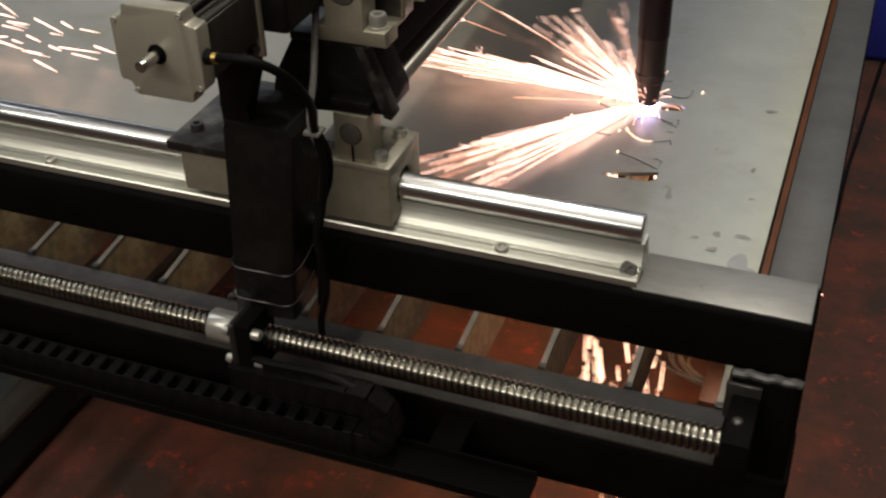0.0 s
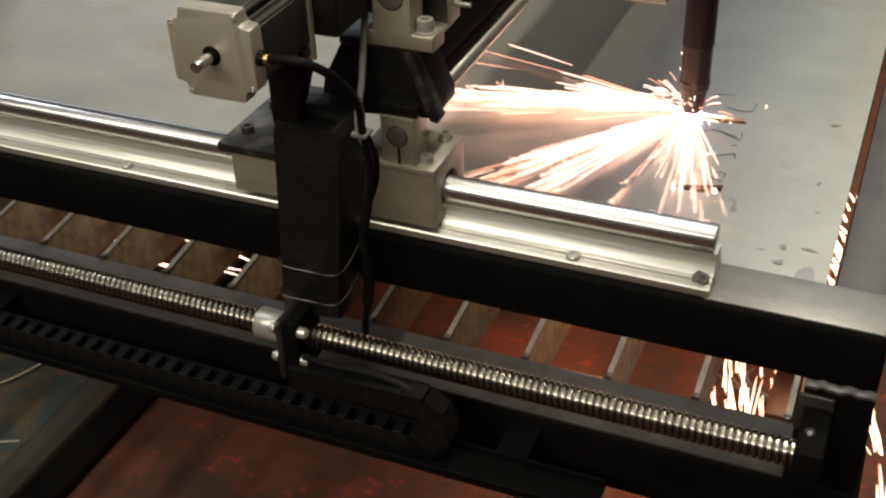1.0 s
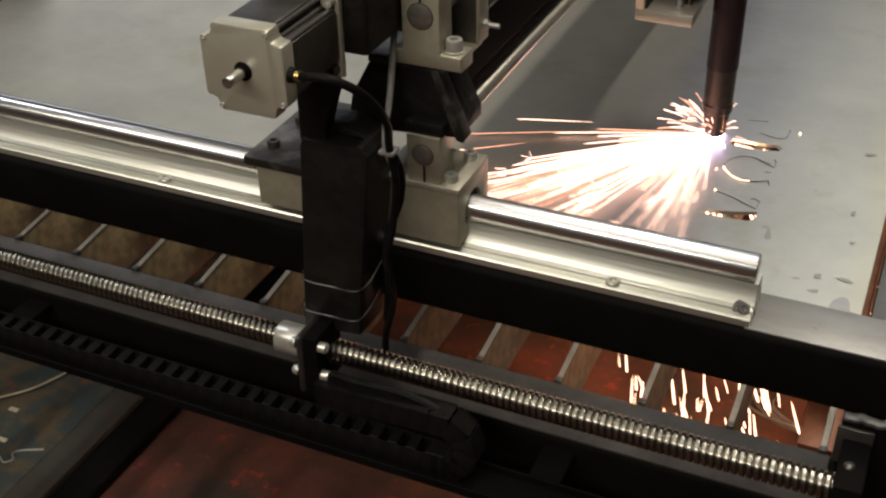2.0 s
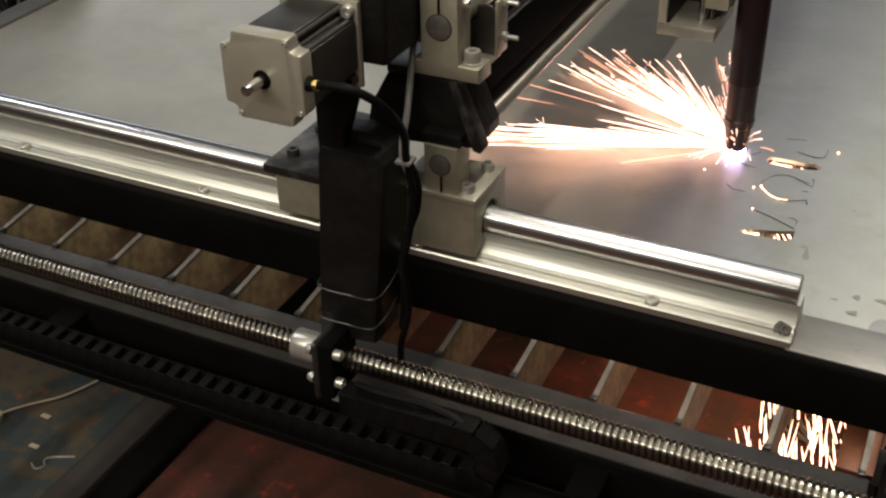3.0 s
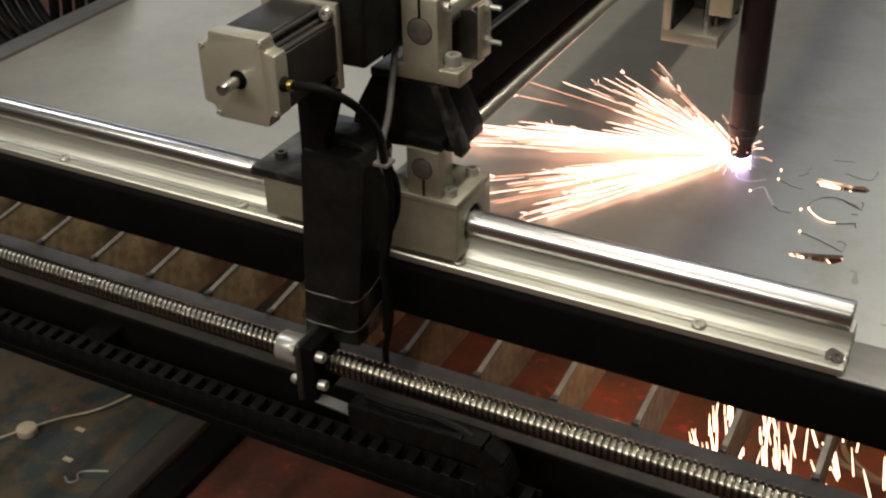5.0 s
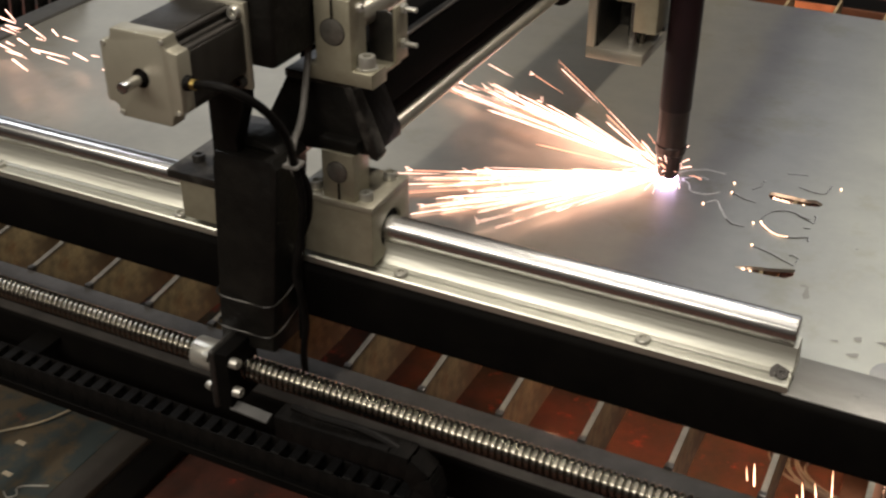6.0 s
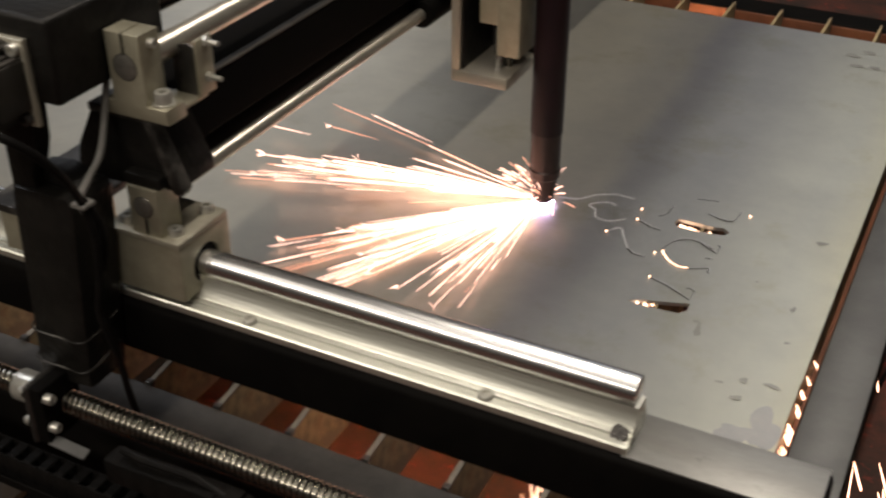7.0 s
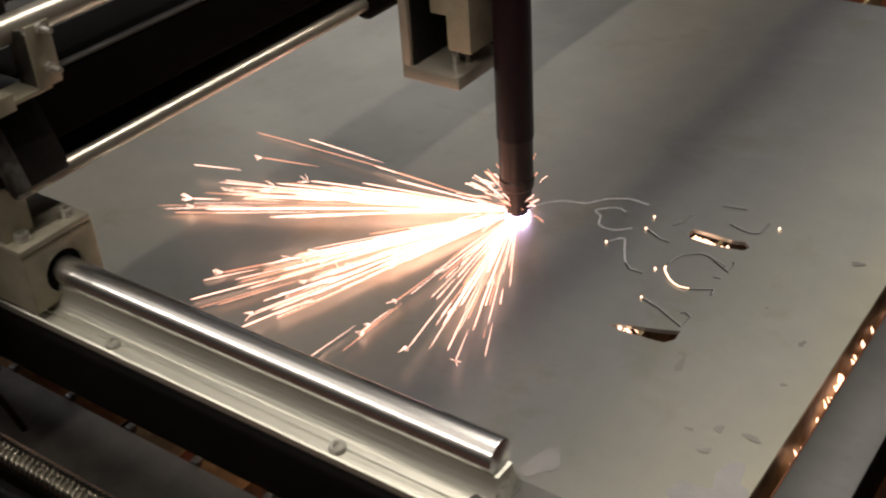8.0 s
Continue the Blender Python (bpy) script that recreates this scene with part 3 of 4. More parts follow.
# black block added to fill the dark zone above the clamp
part("dark_filler", shape(box, LX - 0.0120, LX + 0.0120, -0.0200, 0.0130, 0.0778, 0.0850, 0.0012), MATT_BLACK, gan, "added black filler between clamp and bracket")
part("lower_shaft", shape(rod, (LX, -0.0218, LZ), (LX, 1.00, LZ), 0.0047, 32, None, 0.0006), ROD, gan, "bright ground steel rod")

# welded black bracket with a scuffed sloping flange
bm = bmesh.new()
prism(bm, [(-0.0730, 0.0700), (-0.0690, 0.0910), (-0.0570, 0.1130), (-0.0180, 0.1160), (-0.0030, 0.0820), (-0.0030, 0.0760), (-0.0240, 0.0740)], "y", -0.0130, 0.0200, 0.001)
part("bracket", bm, MATT_BLACK, gan, "welded black steel bracket")
bm = bmesh.new()
prism(bm, [(-0.0190, 0.1150), (-0.0140, 0.1165), (0.0022, 0.0780), (0.0002, 0.0745), (-0.0042, 0.0755)], "y", -0.0160, -0.0060, 0.0016)
part("flange", bm, SCUFFED, gan, "scuffed sloping flange")
part("bracket_top", shape(box, -0.0570, -0.0120, -0.0140, 0.0210, 0.1135, 0.1185, 0.001), SCUFFED, gan, "chipped black top edge")

# upper clamp and rod
UX, UZ = -0.0222, 0.1466
bm = bmesh.new()
prism(bm, [(UX - 0.0165, 0.1180), (UX - 0.0165, 0.1265), (UX - 0.0110, 0.1265), (UX - 0.0110, 0.1650), (UX - 0.0005, 0.1650), (UX - 0.0005, 0.1540), (UX + 0.0005, 0.1540), (UX + 0.0005, 0.1650), (UX + 0.0110, 0.1650), (UX + 0.0110, 0.1265), (UX + 0.0230, 0.1265), (UX + 0.0230, 0.1180)],
      "y", -0.0182, -0.0020, 0.0006)
part("upper_clamp", bm, CAST, gan, "split aluminium shaft clamp")
part("upper_shaft", shape(rod, (UX, -0.0184, UZ), (UX, 1.00, UZ), 0.0070, 40, None, 0.0006), ROD, gan, "bright ground steel rod")
for x, z, r, y in ((UX, UZ, 0.0070, -0.0188), (LX, LZ, 0.0060, -0.0222)):
    part("ring", shape(rod, (x, y + 0.0003, z), (x, y + 0.0008, z), r + 0.0005, 36), DARK_BOLT, gan, "dark ring round the rod end")
    part("shaft_face", shape(rod, (x, y, z), (x, y + 0.0008, z), r, 36, None, 0.0003), SAWN, gan, "sawn shaft end")
# black strips over both slits put their shade into colour
part("slit", shape(box, LX, LX + 0.0010, -0.0219, -0.0214, 0.0490, 0.0590), BLACK, gan, "black strip for the shade in the clamp slit")
part("slit", shape(box, UX - 0.0005, UX + 0.0005, -0.0186, -0.0181, 0.1536, 0.1648), BLACK, gan, "black strip for the shade in the clamp slit")
part("bolt", shape(bolt_head, (-0.0061, -0.0110, 0.1265), 0.0048, 0.0072), BOLT, gan)
part("washer", shape(rod, (-0.0061, -0.0110, 0.1262), (-0.0061, -0.0110, 0.1275), 0.0060, 24), BOLT, gan)
part("clamp_screw", shape(bolt_head, (UX + 0.0110, -0.0100, 0.1590), 0.0026, 0.0030, (1, 0, 0)), BOLT, gan)
# black stop plate with studs
bm = bmesh.new()
out = [(-0.0200, 0.1200), (-0.0200, 0.1470), (-0.0100, 0.1490)] + [(-0.0100 + 0.0055 * math.sin(a), 0.1435 + 0.0055 * math.cos(a)) for a in np.linspace(0.2, 1.57, 6)] + [(-0.0045, 0.1200)]
prism(bm, out, "y", 0.0160, 0.0180, 0.0004)
part("stop_plate", bm, DARK_BOLT, gan, "rounded black stop plate")
part("stop_angle", shape(box, -0.0220, -0.0040, -0.0020, 0.0230, 0.1180, 0.1204, 0.0005), CAST, gan)
part("stop_side", shape(box, -0.0046, -0.0028, 0.0150, 0.0290, 0.1200, 0.1520, 0.0005), CAST, gan)
for z in (0.1294, 0.1495):
    part("stud", shape(rod, (-0.0046, 0.0230, z), (0.0060, 0.0230, z), 0.0014, 12), BOLT, gan, "bright steel stud")
    part("stud_nut", shape(rod, (-0.0028, 0.0230, z), (-0.0005, 0.0230, z), 0.0030, 6), BOLT, gan)

# gantry beam
part("gantry_beam", shape(box, -0.0700, -0.0190, 0.0205, 1.00, 0.0835, 0.1185, 0.0025, 3), BLACK, gan, "black painted square gantry tube")
part("beam_skirt", shape(box, -0.0660, -0.0300, 0.0205, 1.00, 0.0580, 0.0834, 0.001), BLACK, gan, "black plate under the gantry tube")
# the light along the beam's top edge, laid on as a grey strip
part("edge_highlight", shape(box, -0.0240, -0.0187, 0.0300, 1.00, 0.1183, 0.1199, 0.0006), LOWER_TOP, gan, "edge highlight of the beam as a grey strip")
yscrew = new("cross_screw", thread_mesh("cross_screw", 0.80, 0.0072, PITCH))
yscrew.parent = gan
yscrew.matrix_basis = pose(-0.0700, 0.03, 0.1470, 0, 0, 90)

# stepper motor: axis across the rail
MX, MZ, MY0, MY1, MS = -0.0705, 0.1478, -0.1130, -0.0545, 0.80
motor = part("motor_body", bmesh.new(), LAMINATE, gan, "black laminated stepper motor body")


def motor_outline(s, notch):
    h, c = s / 2 * MS, notch * MS
    q = [(h, h - c - 0.002), (h - 0.0006, h - c - 0.0006), (h - 0.002, h - c), (h - c + 0.0034, h - c), (h - c + 0.001, h - c + 0.001), (h - c, h - c + 0.0034), (h - c, h - 0.002), (h - c - 0.0006, h - 0.0006), (h - c - 0.002, h)]
    out = []
    for sx, sz, flip in ((1, 1, 0), (-1, 1, 1), (-1, -1, 0), (1, -1, 1)):
        pts = [(MX + sx * a, MZ + sz * b) for a, b in q]
        out += pts[::-1] if flip else pts
    return out


bm = bmesh.new()
prism(bm, motor_outline(0.0555, 0.0105), "y", MY0 + 0.010, MY1 - 0.005, 0.0003)
motor.data = mesh_of("motor_body", bm, LAMINATE)
part("front_cap", shape(prism, motor_outline(0.0570, 0.0086), "y", MY0, MY0 + 0.010, 0.0009), MOTOR_GREY, motor, "grey cast motor end cap")
part("rear_flange", shape(prism, [(MX + sx * 0.0232, MZ + sz * 0.0232) for sx, sz in ((1, 1), (-1, 1), (-1, -1), (1, -1))], "y", MY1 - 0.0045, MY1, 0.0012), MOTOR_GREY, motor, "grey square motor flange")
part("motor_shaft", shape(rod, (MX, MY0 - 0.0145, MZ), (MX, MY0 + 0.002, MZ), 0.0028, 24, None, 0.0005), CHROME, motor, "bright motor shaft")
# flat black disc puts the recess's shade into colour
part("shaft_seat", shape(rod, (MX, MY0 - 0.0003, MZ), (MX, MY0 + 0.002, MZ), 0.0049, 28), BLACK, motor, "black disc for the shade of the shaft recess")
for sx, sz in ((0.0203, -0.0144), (-0.0203, 0.0144), (0.0144, 0.0203), (-0.0144, -0.0203)):
    part("cap_screw", shape(bolt_head, (MX + sx, MY0 + 0.0002, MZ + sz), 0.0014, 0.0009, (0, -1, 0)), BOLT, motor)
for sz, mat in ((0.0185, BOLT), (-0.0185, DARK_BOLT)):
    part("flange_screw", shape(bolt_head, (MX + 0.0185, MY1 - 0.0045, MZ + sz), 0.0034, 0.0040, (0, -1, 0)), mat, motor)
for dx, dz in ((0.0142, 0.0199), (0.0199, 0.0142), (0.0149, 0.0149)):
    part("tie_rib", shape(rod, (MX + dx, MY0 + 0.01, MZ + dz), (MX + dx, MY1 - 0.0045, MZ + dz), 0.0013, 10), LOWER_TOP, motor)
part("cable_gland", shape(rod, (MX + 0.0215, MY0 + 0.005, MZ), (MX + 0.0258, MY0 + 0.005, MZ), 0.0042, 20, 0.0034), RUBBER, motor, "black cable gland")
part("gland_tip", shape(rod, (MX + 0.0256, MY0 + 0.005, MZ), (MX + 0.0282, MY0 + 0.005, MZ), 0.0027, 16), BRASS, motor, "yellow gland tip")
part("coupler_housing", shape(box, MX - 0.0270, -0.0345, MY1, 0.0300, 0.1360, 0.1820, 0.003, 3), MATT_BLACK, gan, "black coupler housing")
part("motor_post", shape(prism, [(-0.0800, 0.0425), (-0.0800, 0.1360), (-0.0560, 0.1360), (-0.0580, 0.1100), (-0.0640, 0.0900), (-0.0600, 0.0425)], "y", -0.0540, -0.0420, 0.001), MATT_BLACK, gan, "black post under the motor flange")

# black wrapped box in front of the blocks, its ties and cables
bm = bmesh.new()
prism(bm, [(-0.0885, -0.0490), (-0.0800, 0.0780), (-0.0775, 0.0830), (-0.0410, 0.0835), (-0.0375, 0.0790), (-0.0500, -0.0450)], "y", -0.0565, -0.0240, 0.0026)
boxy = part("cable_box", bm, MATT_BLACK, gan, "tall black tape-wrapped box")
bm = bmesh.new()
prism(bm, [(-0.0770, 0.0825), (-0.0740, 0.0885), (-0.0590, 0.0905), (-0.0450, 0.0860), (-0.0420, 0.0825)], "y", -0.0470, -0.0270, 0.002)
part("box_cap", bm, MATT_BLACK, boxy, "crumpled black tape top")
for z, x0, x1 in ((-0.0110, -0.0865, -0.0462), (-0.0330, -0.0880, -0.0485)):
    bm = bmesh.new()
    sweep(bm, [(x0 - 0.0004, -0.0350, z + 0.001), (x0, -0.0569, z), ((x0 + x1) / 2, -0.0574, z - 0.0015), (x1, -0.0569, z + 0.0015), (x1 + 0.0008, -0.0300, z + 0.007)], 0.0006, 6)
    part("wire_tie", bm, SCUFFED, boxy, "thin grey wire tie")
for name, mat, r, pts, lab in (
    ("motor_cable", RUBBER, 0.0022, [(MX + 0.0278, MY0 + 0.005, MZ), (-0.0330, -0.1110, 0.1505), (-0.0221, -0.1100, 0.1500), (-0.0121, -0.1000, 0.1390), (-0.0101, -0.0850, 0.1190), (-0.0181, -0.0680, 0.0940), (-0.0171, -0.0640, 0.0720), (-0.0211, -0.0620, 0.0450), (-0.0261, -0.0620, 0.0220), (-0.0251, -0.0600, 0.0060), (-0.0301, -0.0500, -0.0210), (-0.0450, -0.0330, -0.0600), (-0.0511, -0.0230, -0.0900)], "black rubber motor cable"),
    ("second_cable", RUBBER, 0.0021, [(-0.0191, -0.0660, 0.0940), (-0.0161, -0.0600, 0.0770), (-0.0181, -0.0580, 0.0580), (-0.0241, -0.0600, 0.0400), (-0.0300, -0.0560, 0.0180), (-0.0321, -0.0500, -0.0020), (-0.0400, -0.0400, -0.0400)], "black cable"),
    ("grey_cable", GREY_CABLE, 0.0019, [(-0.0400, -0.0100, 0.1420), (-0.0391, -0.0150, 0.1350), (-0.0361, -0.0300, 0.1030), (-0.0290, -0.0500, 0.0960), (-0.0211, -0.0660, 0.0940), (-0.0190, -0.0650, 0.0850)], "thin grey cable")):
    bm = bmesh.new()
    sweep(bm, pts, r)
    part(name, bm, mat, gan, lab)
part("cable_tie", shape(box, -0.0240, -0.0150, -0.0705, -0.0610, 0.0905, 0.0930, 0.001), GREY_CABLE, gan, "grey cable tie")

# ball nut and its bracket
nut = part("ball_nut", bmesh.new(), SCREW, gan, "bright turned ball nut")
nut.data = mesh_of("ball_nut", shape(rod, (-0.1035, SY, SZ), (-0.0810, SY, SZ), 0.0098, 40, None, 0.0008), BOLT)
part("nut_flange", shape(box, -0.0815, -0.0765, SY - 0.0200, SY + 0.0200, SZ - 0.0230, SZ + 0.0200, 0.003, 3), DARK_BOLT, nut, "dark nut flange")
part("nut_bracket", shape(box, -0.0765, -0.0670, SY - 0.0190, SY + 0.0110, SZ - 0.0200, SZ + 0.0200, 0.0015), BLACK, gan, "black nut bracket")
for z in (SZ + 0.0130, SZ - 0.0080):
    part("nut_bolt", shape(bolt_head, (-0.0670, SY - 0.0150, z), 0.0033, 0.0048, (1, 0, 0)), BOLT, gan)
    part("nut_bolt", shape(bolt_head, (-0.0815, SY - 0.0165, z), 0.0033, 0.0048, (-1, 0, 0), False), BOLT, gan)
part("chain_tab", shape(box, -0.0130, 0.0130, -0.0035, 0.0035, -0.0009, 0.0009, 0.0004, 1, pose(-0.0560, -0.0760, -0.0765, 20, 4, 0)), WORN_DIM, gan, "bent bright metal tab")


# ---- cable chain in its tray ----
tray = empty("chain_tray", "black angle tray fixed along the lower beam", "cable tray")
part("tray_base", shape(box, LEFT, -0.0400, -0.0870, -0.0640, -0.1150, -0.1128, 0.0004, 1), BLACK, tray)
part("tray_lip", shape(box, LEFT, -0.0400, -0.0885, -0.0870, -0.1160, -0.1095, 0.0004, 1), BLACK, tray)
part("tray_back", shape(box, LEFT, -0.0400, -0.0656, -0.0640, -0.1128, -0.1080, 0.0004, 1), BLACK, tray)
for x in (-0.10, -0.50, -0.90, -1.25):
    part("tray_arm", shape(box, x - 0.010, x + 0.010, -0.0642, -0.0288, -0.1190, -0.1151, 0.0005, 1), BLACK, tray)
chain = empty("cable_chain", "black plastic cable drag chain lying in the tray", "cable chain", pose(0, 0, 0))
CY, CZ, CP = -0.0760, -0.1036, 0.0124


def link_bm():
    """One chain link about its own middle: two side cheeks and a cross bar above and below."""
    bm = bmesh.new()
    for y in (-0.0074, 0.0058):
        box(bm, -0.0066, 0.0066, y, y + 0.0016, -0.0088, 0.0070, 0.0012, 2)
    for z in (-0.0088, 0.0060):
        box(bm, -0.0036, 0.0030, -0.0064, 0.0064, z, z + 0.0016, 0.0005, 1)
    box(bm, -0.0068, 0.0068, -0.0066, 0.0066, -0.0086, -0.0078)
    return bm


link0 = part("chain_link", link_bm(), RUBBER, chain)
link0.matrix_basis = pose(-0.150, CY, CZ)
x = -0.150 - CP
while x > -1.25:
    o = new("chain_link", link0.data)
    o.parent = chain
    o.matrix_basis = pose(x, CY, CZ)
    x -= CP
# the bend and the upper run, drawn along behind the carriage
RB = 0.0150
bm = link_bm()
bmesh.ops.transform(bm, matrix=pose(-0.143 - 6 * CP, CY, CZ + 2 * RB - 0.002, 0, 180, 0), verts=bm.verts[:])
bend = part("chain_bend", bm, RUBBER, chain, "bend of the chain up to the carriage")
path = [(RB * math.sin(a), CZ + RB - RB * math.cos(a), -math.degrees(a)) for a in np.linspace(0.0, math.pi, 6)]
path += [(-CP * (k + 1), CZ + 2 * RB - 0.0004 * k, -180) for k in range(5)]
for px, pz, turn in path:
    o = new("bend_link", link0.data)
    o.parent = bend
    o.matrix_basis = pose(-0.143 + px, CY, pz, 0, turn, 0)
bm = bmesh.new()
sweep(bm, [(-0.2150, CY, CZ + 2 * RB + 0.012), (-0.1960, CY - 0.002, CZ + 2 * RB + 0.013), (-0.1660, CY, CZ + 2 * RB + 0.012), (-0.1390, CY, CZ + 2 * RB + 0.004), (-0.1240, CY, CZ + RB + 0.006)], 0.0024, 8)
part("chain_cable", bm, RUBBER, bend, "thin black cable")

# ---- torch carriage: origin at the cutting point ----
tx0 = TORCH_X[0][1]
car = empty("torch_carriage", "aluminium torch slide holding a black plasma torch", "plasma torch", pose(tx0, TORCH_Y[0][1], DECK))
tb = part("torch_body", shape(rod, (0, 0, 0.060), (0, 0, 0.300), 0.0118, 40), TORCH, car, "black torch sleeve")
bm = bmesh.new()
last = None
for r, z in ((0.0040, 0.0030), (0.0072, 0.0035), (0.0084, 0.0080), (0.0102, 0.0230), (0.0112, 0.0240), (0.0117, 0.0300), (0.0110, 0.0310), (0.0112, 0.0600)):
    ringv = [bm.verts.new((r * math.cos(k * math.tau / 36), r * math.sin(k * math.tau / 36), z)) for k in range(36)]
    if last:
        for k in range(36):
            bm.faces.new((last[k], last[(k + 1) % 36], ringv[(k + 1) % 36], ringv[k]))
    last = ringv
part("torch_shield", bm, COPPER, car, "sooty copper torch shield")
BZ = 0.099
fr = part("slide_frame", shape(box, -0.0625, -0.0200, -0.0300, 0.0300, BZ, BZ + 0.0085, 0.0008), TAN, car, "bare aluminium slide base")
part("slide_post", shape(box, -0.0625, -0.0560, -0.0300, 0.0300, BZ + 0.0085, 0.300, 0.0008), TAN, fr)
part("slide_back", shape(box, -0.0560, -0.0200, 0.0220, 0.0300, BZ + 0.0085, 0.300, 0.0008), SCUFFED, fr, "dark slide back")
# black sheet added over the post's inner face as its shade
part("slide_shade", shape(box, -0.0560, -0.0545, -0.0270, 0.0220, BZ + 0.0085, 0.300, 0.0004), MATT_BLACK, fr, "shade inside the slide as a black sheet")
part("slide_block", shape(box, -0.0300, -0.0130, -0.0260, 0.0180, BZ + 0.0230, 0.300, 0.0012), CAST, car, "grey slide block")
part("slide_nut", shape(box, -0.0460, -0.0300, -0.0200, 0.0100, BZ + 0.0420, 0.300, 0.0010), CAST, car)
part("slide_rod", shape(rod, (-0.0340, -0.0120, BZ + 0.008), (-0.0340, -0.0120, 0.300), 0.0032, 20), CHROME, car, "bright slide rod")
part("slide_screw", shape(rod, (-0.0285, -0.0060, BZ + 0.008), (-0.0285, -0.0060, 0.300), 0.0028, 16), SCREW, car)
part("rod_bearing", shape(rod, (-0.0824, -0.0380, 0.1465), (-0.0824, 0.0500, 0.1465), 0.0098, 32, None, 0.001), RUBBER, car, "black bearing on the gantry rod")
part("bearing_arm", shape(box, -0.0830, -0.0627, -0.0250, 0.0300, 0.1560, 0.2400, 0.001), MATT_BLACK, car, "dark carriage plate")
part("torch_clip", shape(box, -0.0200, 0.0000, -0.0060, 0.0120, 0.1700, 0.1950, 0.001), TAN, car)

for piece in car.children:
    piece.data.transform(Matrix.Diagonal((1.1, 1.1, 1.1, 1)))
for piece in fr.children:
    piece.data.transform(Matrix.Diagonal((1.1, 1.1, 1.1, 1)))

# ---- plasma arc and sparks ----
arc = part("plasma_arc", bmesh.new(), ARC)
bm = bmesh.new()
bmesh.ops.create_icosphere(bm, subdivisions=3, radius=0.0085, matrix=Matrix.Translation((0, 0, 0.0024)) @ Matrix.Diagonal((1, 1, 0.55, 1)))
rod(bm, (0, 0, -0.012), (0, 0, 0.004), 0.0012, 12, 0.0030)
arc.data = mesh_of("plasma_arc", bm, ARC)
arc.matrix_world = pose(tx0, TORCH_Y[0][1], DECK)
tagged(arc, "white violet plasma arc under the torch", "plasma arc")


def streak(bm, a, d, length, w, bend, hot):
    """One spark: a thin spindle that bends a little."""
    d = d.normalized()
    s = d.cross(Vector((0.1, 0.2, 1))).normalized()
    u = s.cross(d)
    last = None
    for q, k in ((0.0, 0.25), (0.35, 0.8), (0.8, 1.0), (0.95, 0.9), (1.0, 0.15)):
        c = a + d * length * q + bend * q * q
        ring = [bm.verts.new(c + w * k * (s * math.cos(i * math.tau / 5) + u * math.sin(i * math.tau / 5))) for i in range(5)]
        if last:
            for i in range(5):
                f = bm.faces.new((last[i], last[(i + 1) % 5], ring[(i + 1) % 5], ring[i]))
                f.material_index = hot
        last = ring


def fork(bm, rr, tip, d, w):
    """The star of short hairs in which a spark bursts."""
    for _ in range(rr.randint(3, 6)):
        f = Vector((d.x + rr.gauss(0, 0.45), d.y + rr.gauss(0, 0.45), d.z + rr.gauss(0.05, 0.25)))
        streak(bm, tip, f, rr.uniform(0.003, 0.010), w * 0.55, Vector((0, 0, 0)), 0)


def stream_bm(seed, count, reach, spread, tilt, wide=0.00033, jets=5):
    """Sparks flying out along +x over the sheet: a white root that parts into a few thin jets."""
    rr = random.Random(seed)
    bm = bmesh.new()
    lean = [(rr.gauss(0, spread), abs(rr.gauss(tilt, tilt * 0.5)) + 0.6, rr.uniform(0.7, 1.05)) for _ in range(jets)]
    for k in range(count):
        j, up, far = lean[rr.randrange(jets)]
        a = radians(j + rr.gauss(0, spread * 0.32))
        e = radians(up + rr.gauss(0, 0.5))
        d = Vector((math.cos(a) * math.cos(e), math.sin(a) * math.cos(e), math.sin(e)))
        if k % 3 == 0:
            start, length = reach * rr.uniform(0.0, 0.06), reach * rr.uniform(0.12, 0.42)
        elif k % 3 == 1:
            start, length = reach * rr.uniform(0.02, 0.35), reach * far * rr.uniform(0.25, 0.60)
        else:
            start, length = reach * rr.uniform(0.25, 0.80), reach * far * rr.uniform(0.06, 0.30)
        length = min(length, reach * 1.06 - start)
        p = d * start + Vector((0, 0, 0.0035 - 0.4 * start * start))
        p.z = max(p.z, 0.0022)
        dd = Vector((d.x, d.y, max(d.z - start * 0.8, -0.015 if p.z > 0.006 else 0.006)))
        w = wide * rr.choice((0.55, 0.7, 0.8, 1.0, 1.25)) * (1.15 if start < reach * 0.25 else 0.9)
        streak(bm, p, dd, length, w, Vector((0, rr.gauss(0, 0.04), -0.12)) * length * length, 0 if rr.random() < (0.75 if start < reach * 0.3 else 0.5) else 1)
        if rr.random() < 0.17 and start + length > reach * 0.4:
            fork(bm, rr, p + dd.normalized() * length, d, wide)
    return bm


def spray_bm(seed, count, reach, wide):
    """Short sparks thrown all round the arc, longest backwards."""
    rr = random.Random(seed)
    bm = bmesh.new()
    for _ in range(count):
        a, e = radians(rr.gauss(0, 62)), radians(rr.uniform(3, 55))
        d = Vector((math.cos(a) * math.cos(e), math.sin(a) * math.cos(e), math.sin(e)))
        start = reach * rr.uniform(0.02, 0.55)
        streak(bm, d * start + Vector((0, 0, 0.003)), d, reach * rr.uniform(0.08, 0.4), wide * rr.uniform(0.4, 1.0), Vector((0, 0, -0.004)), 0 if rr.random() < 0.6 else 1)
    return bm


burst = empty("spark_burst", "bursts of white hot sparks flying from the cut", "sparks", pose(tx0, TORCH_Y[0][1], DECK), kind="stuff")
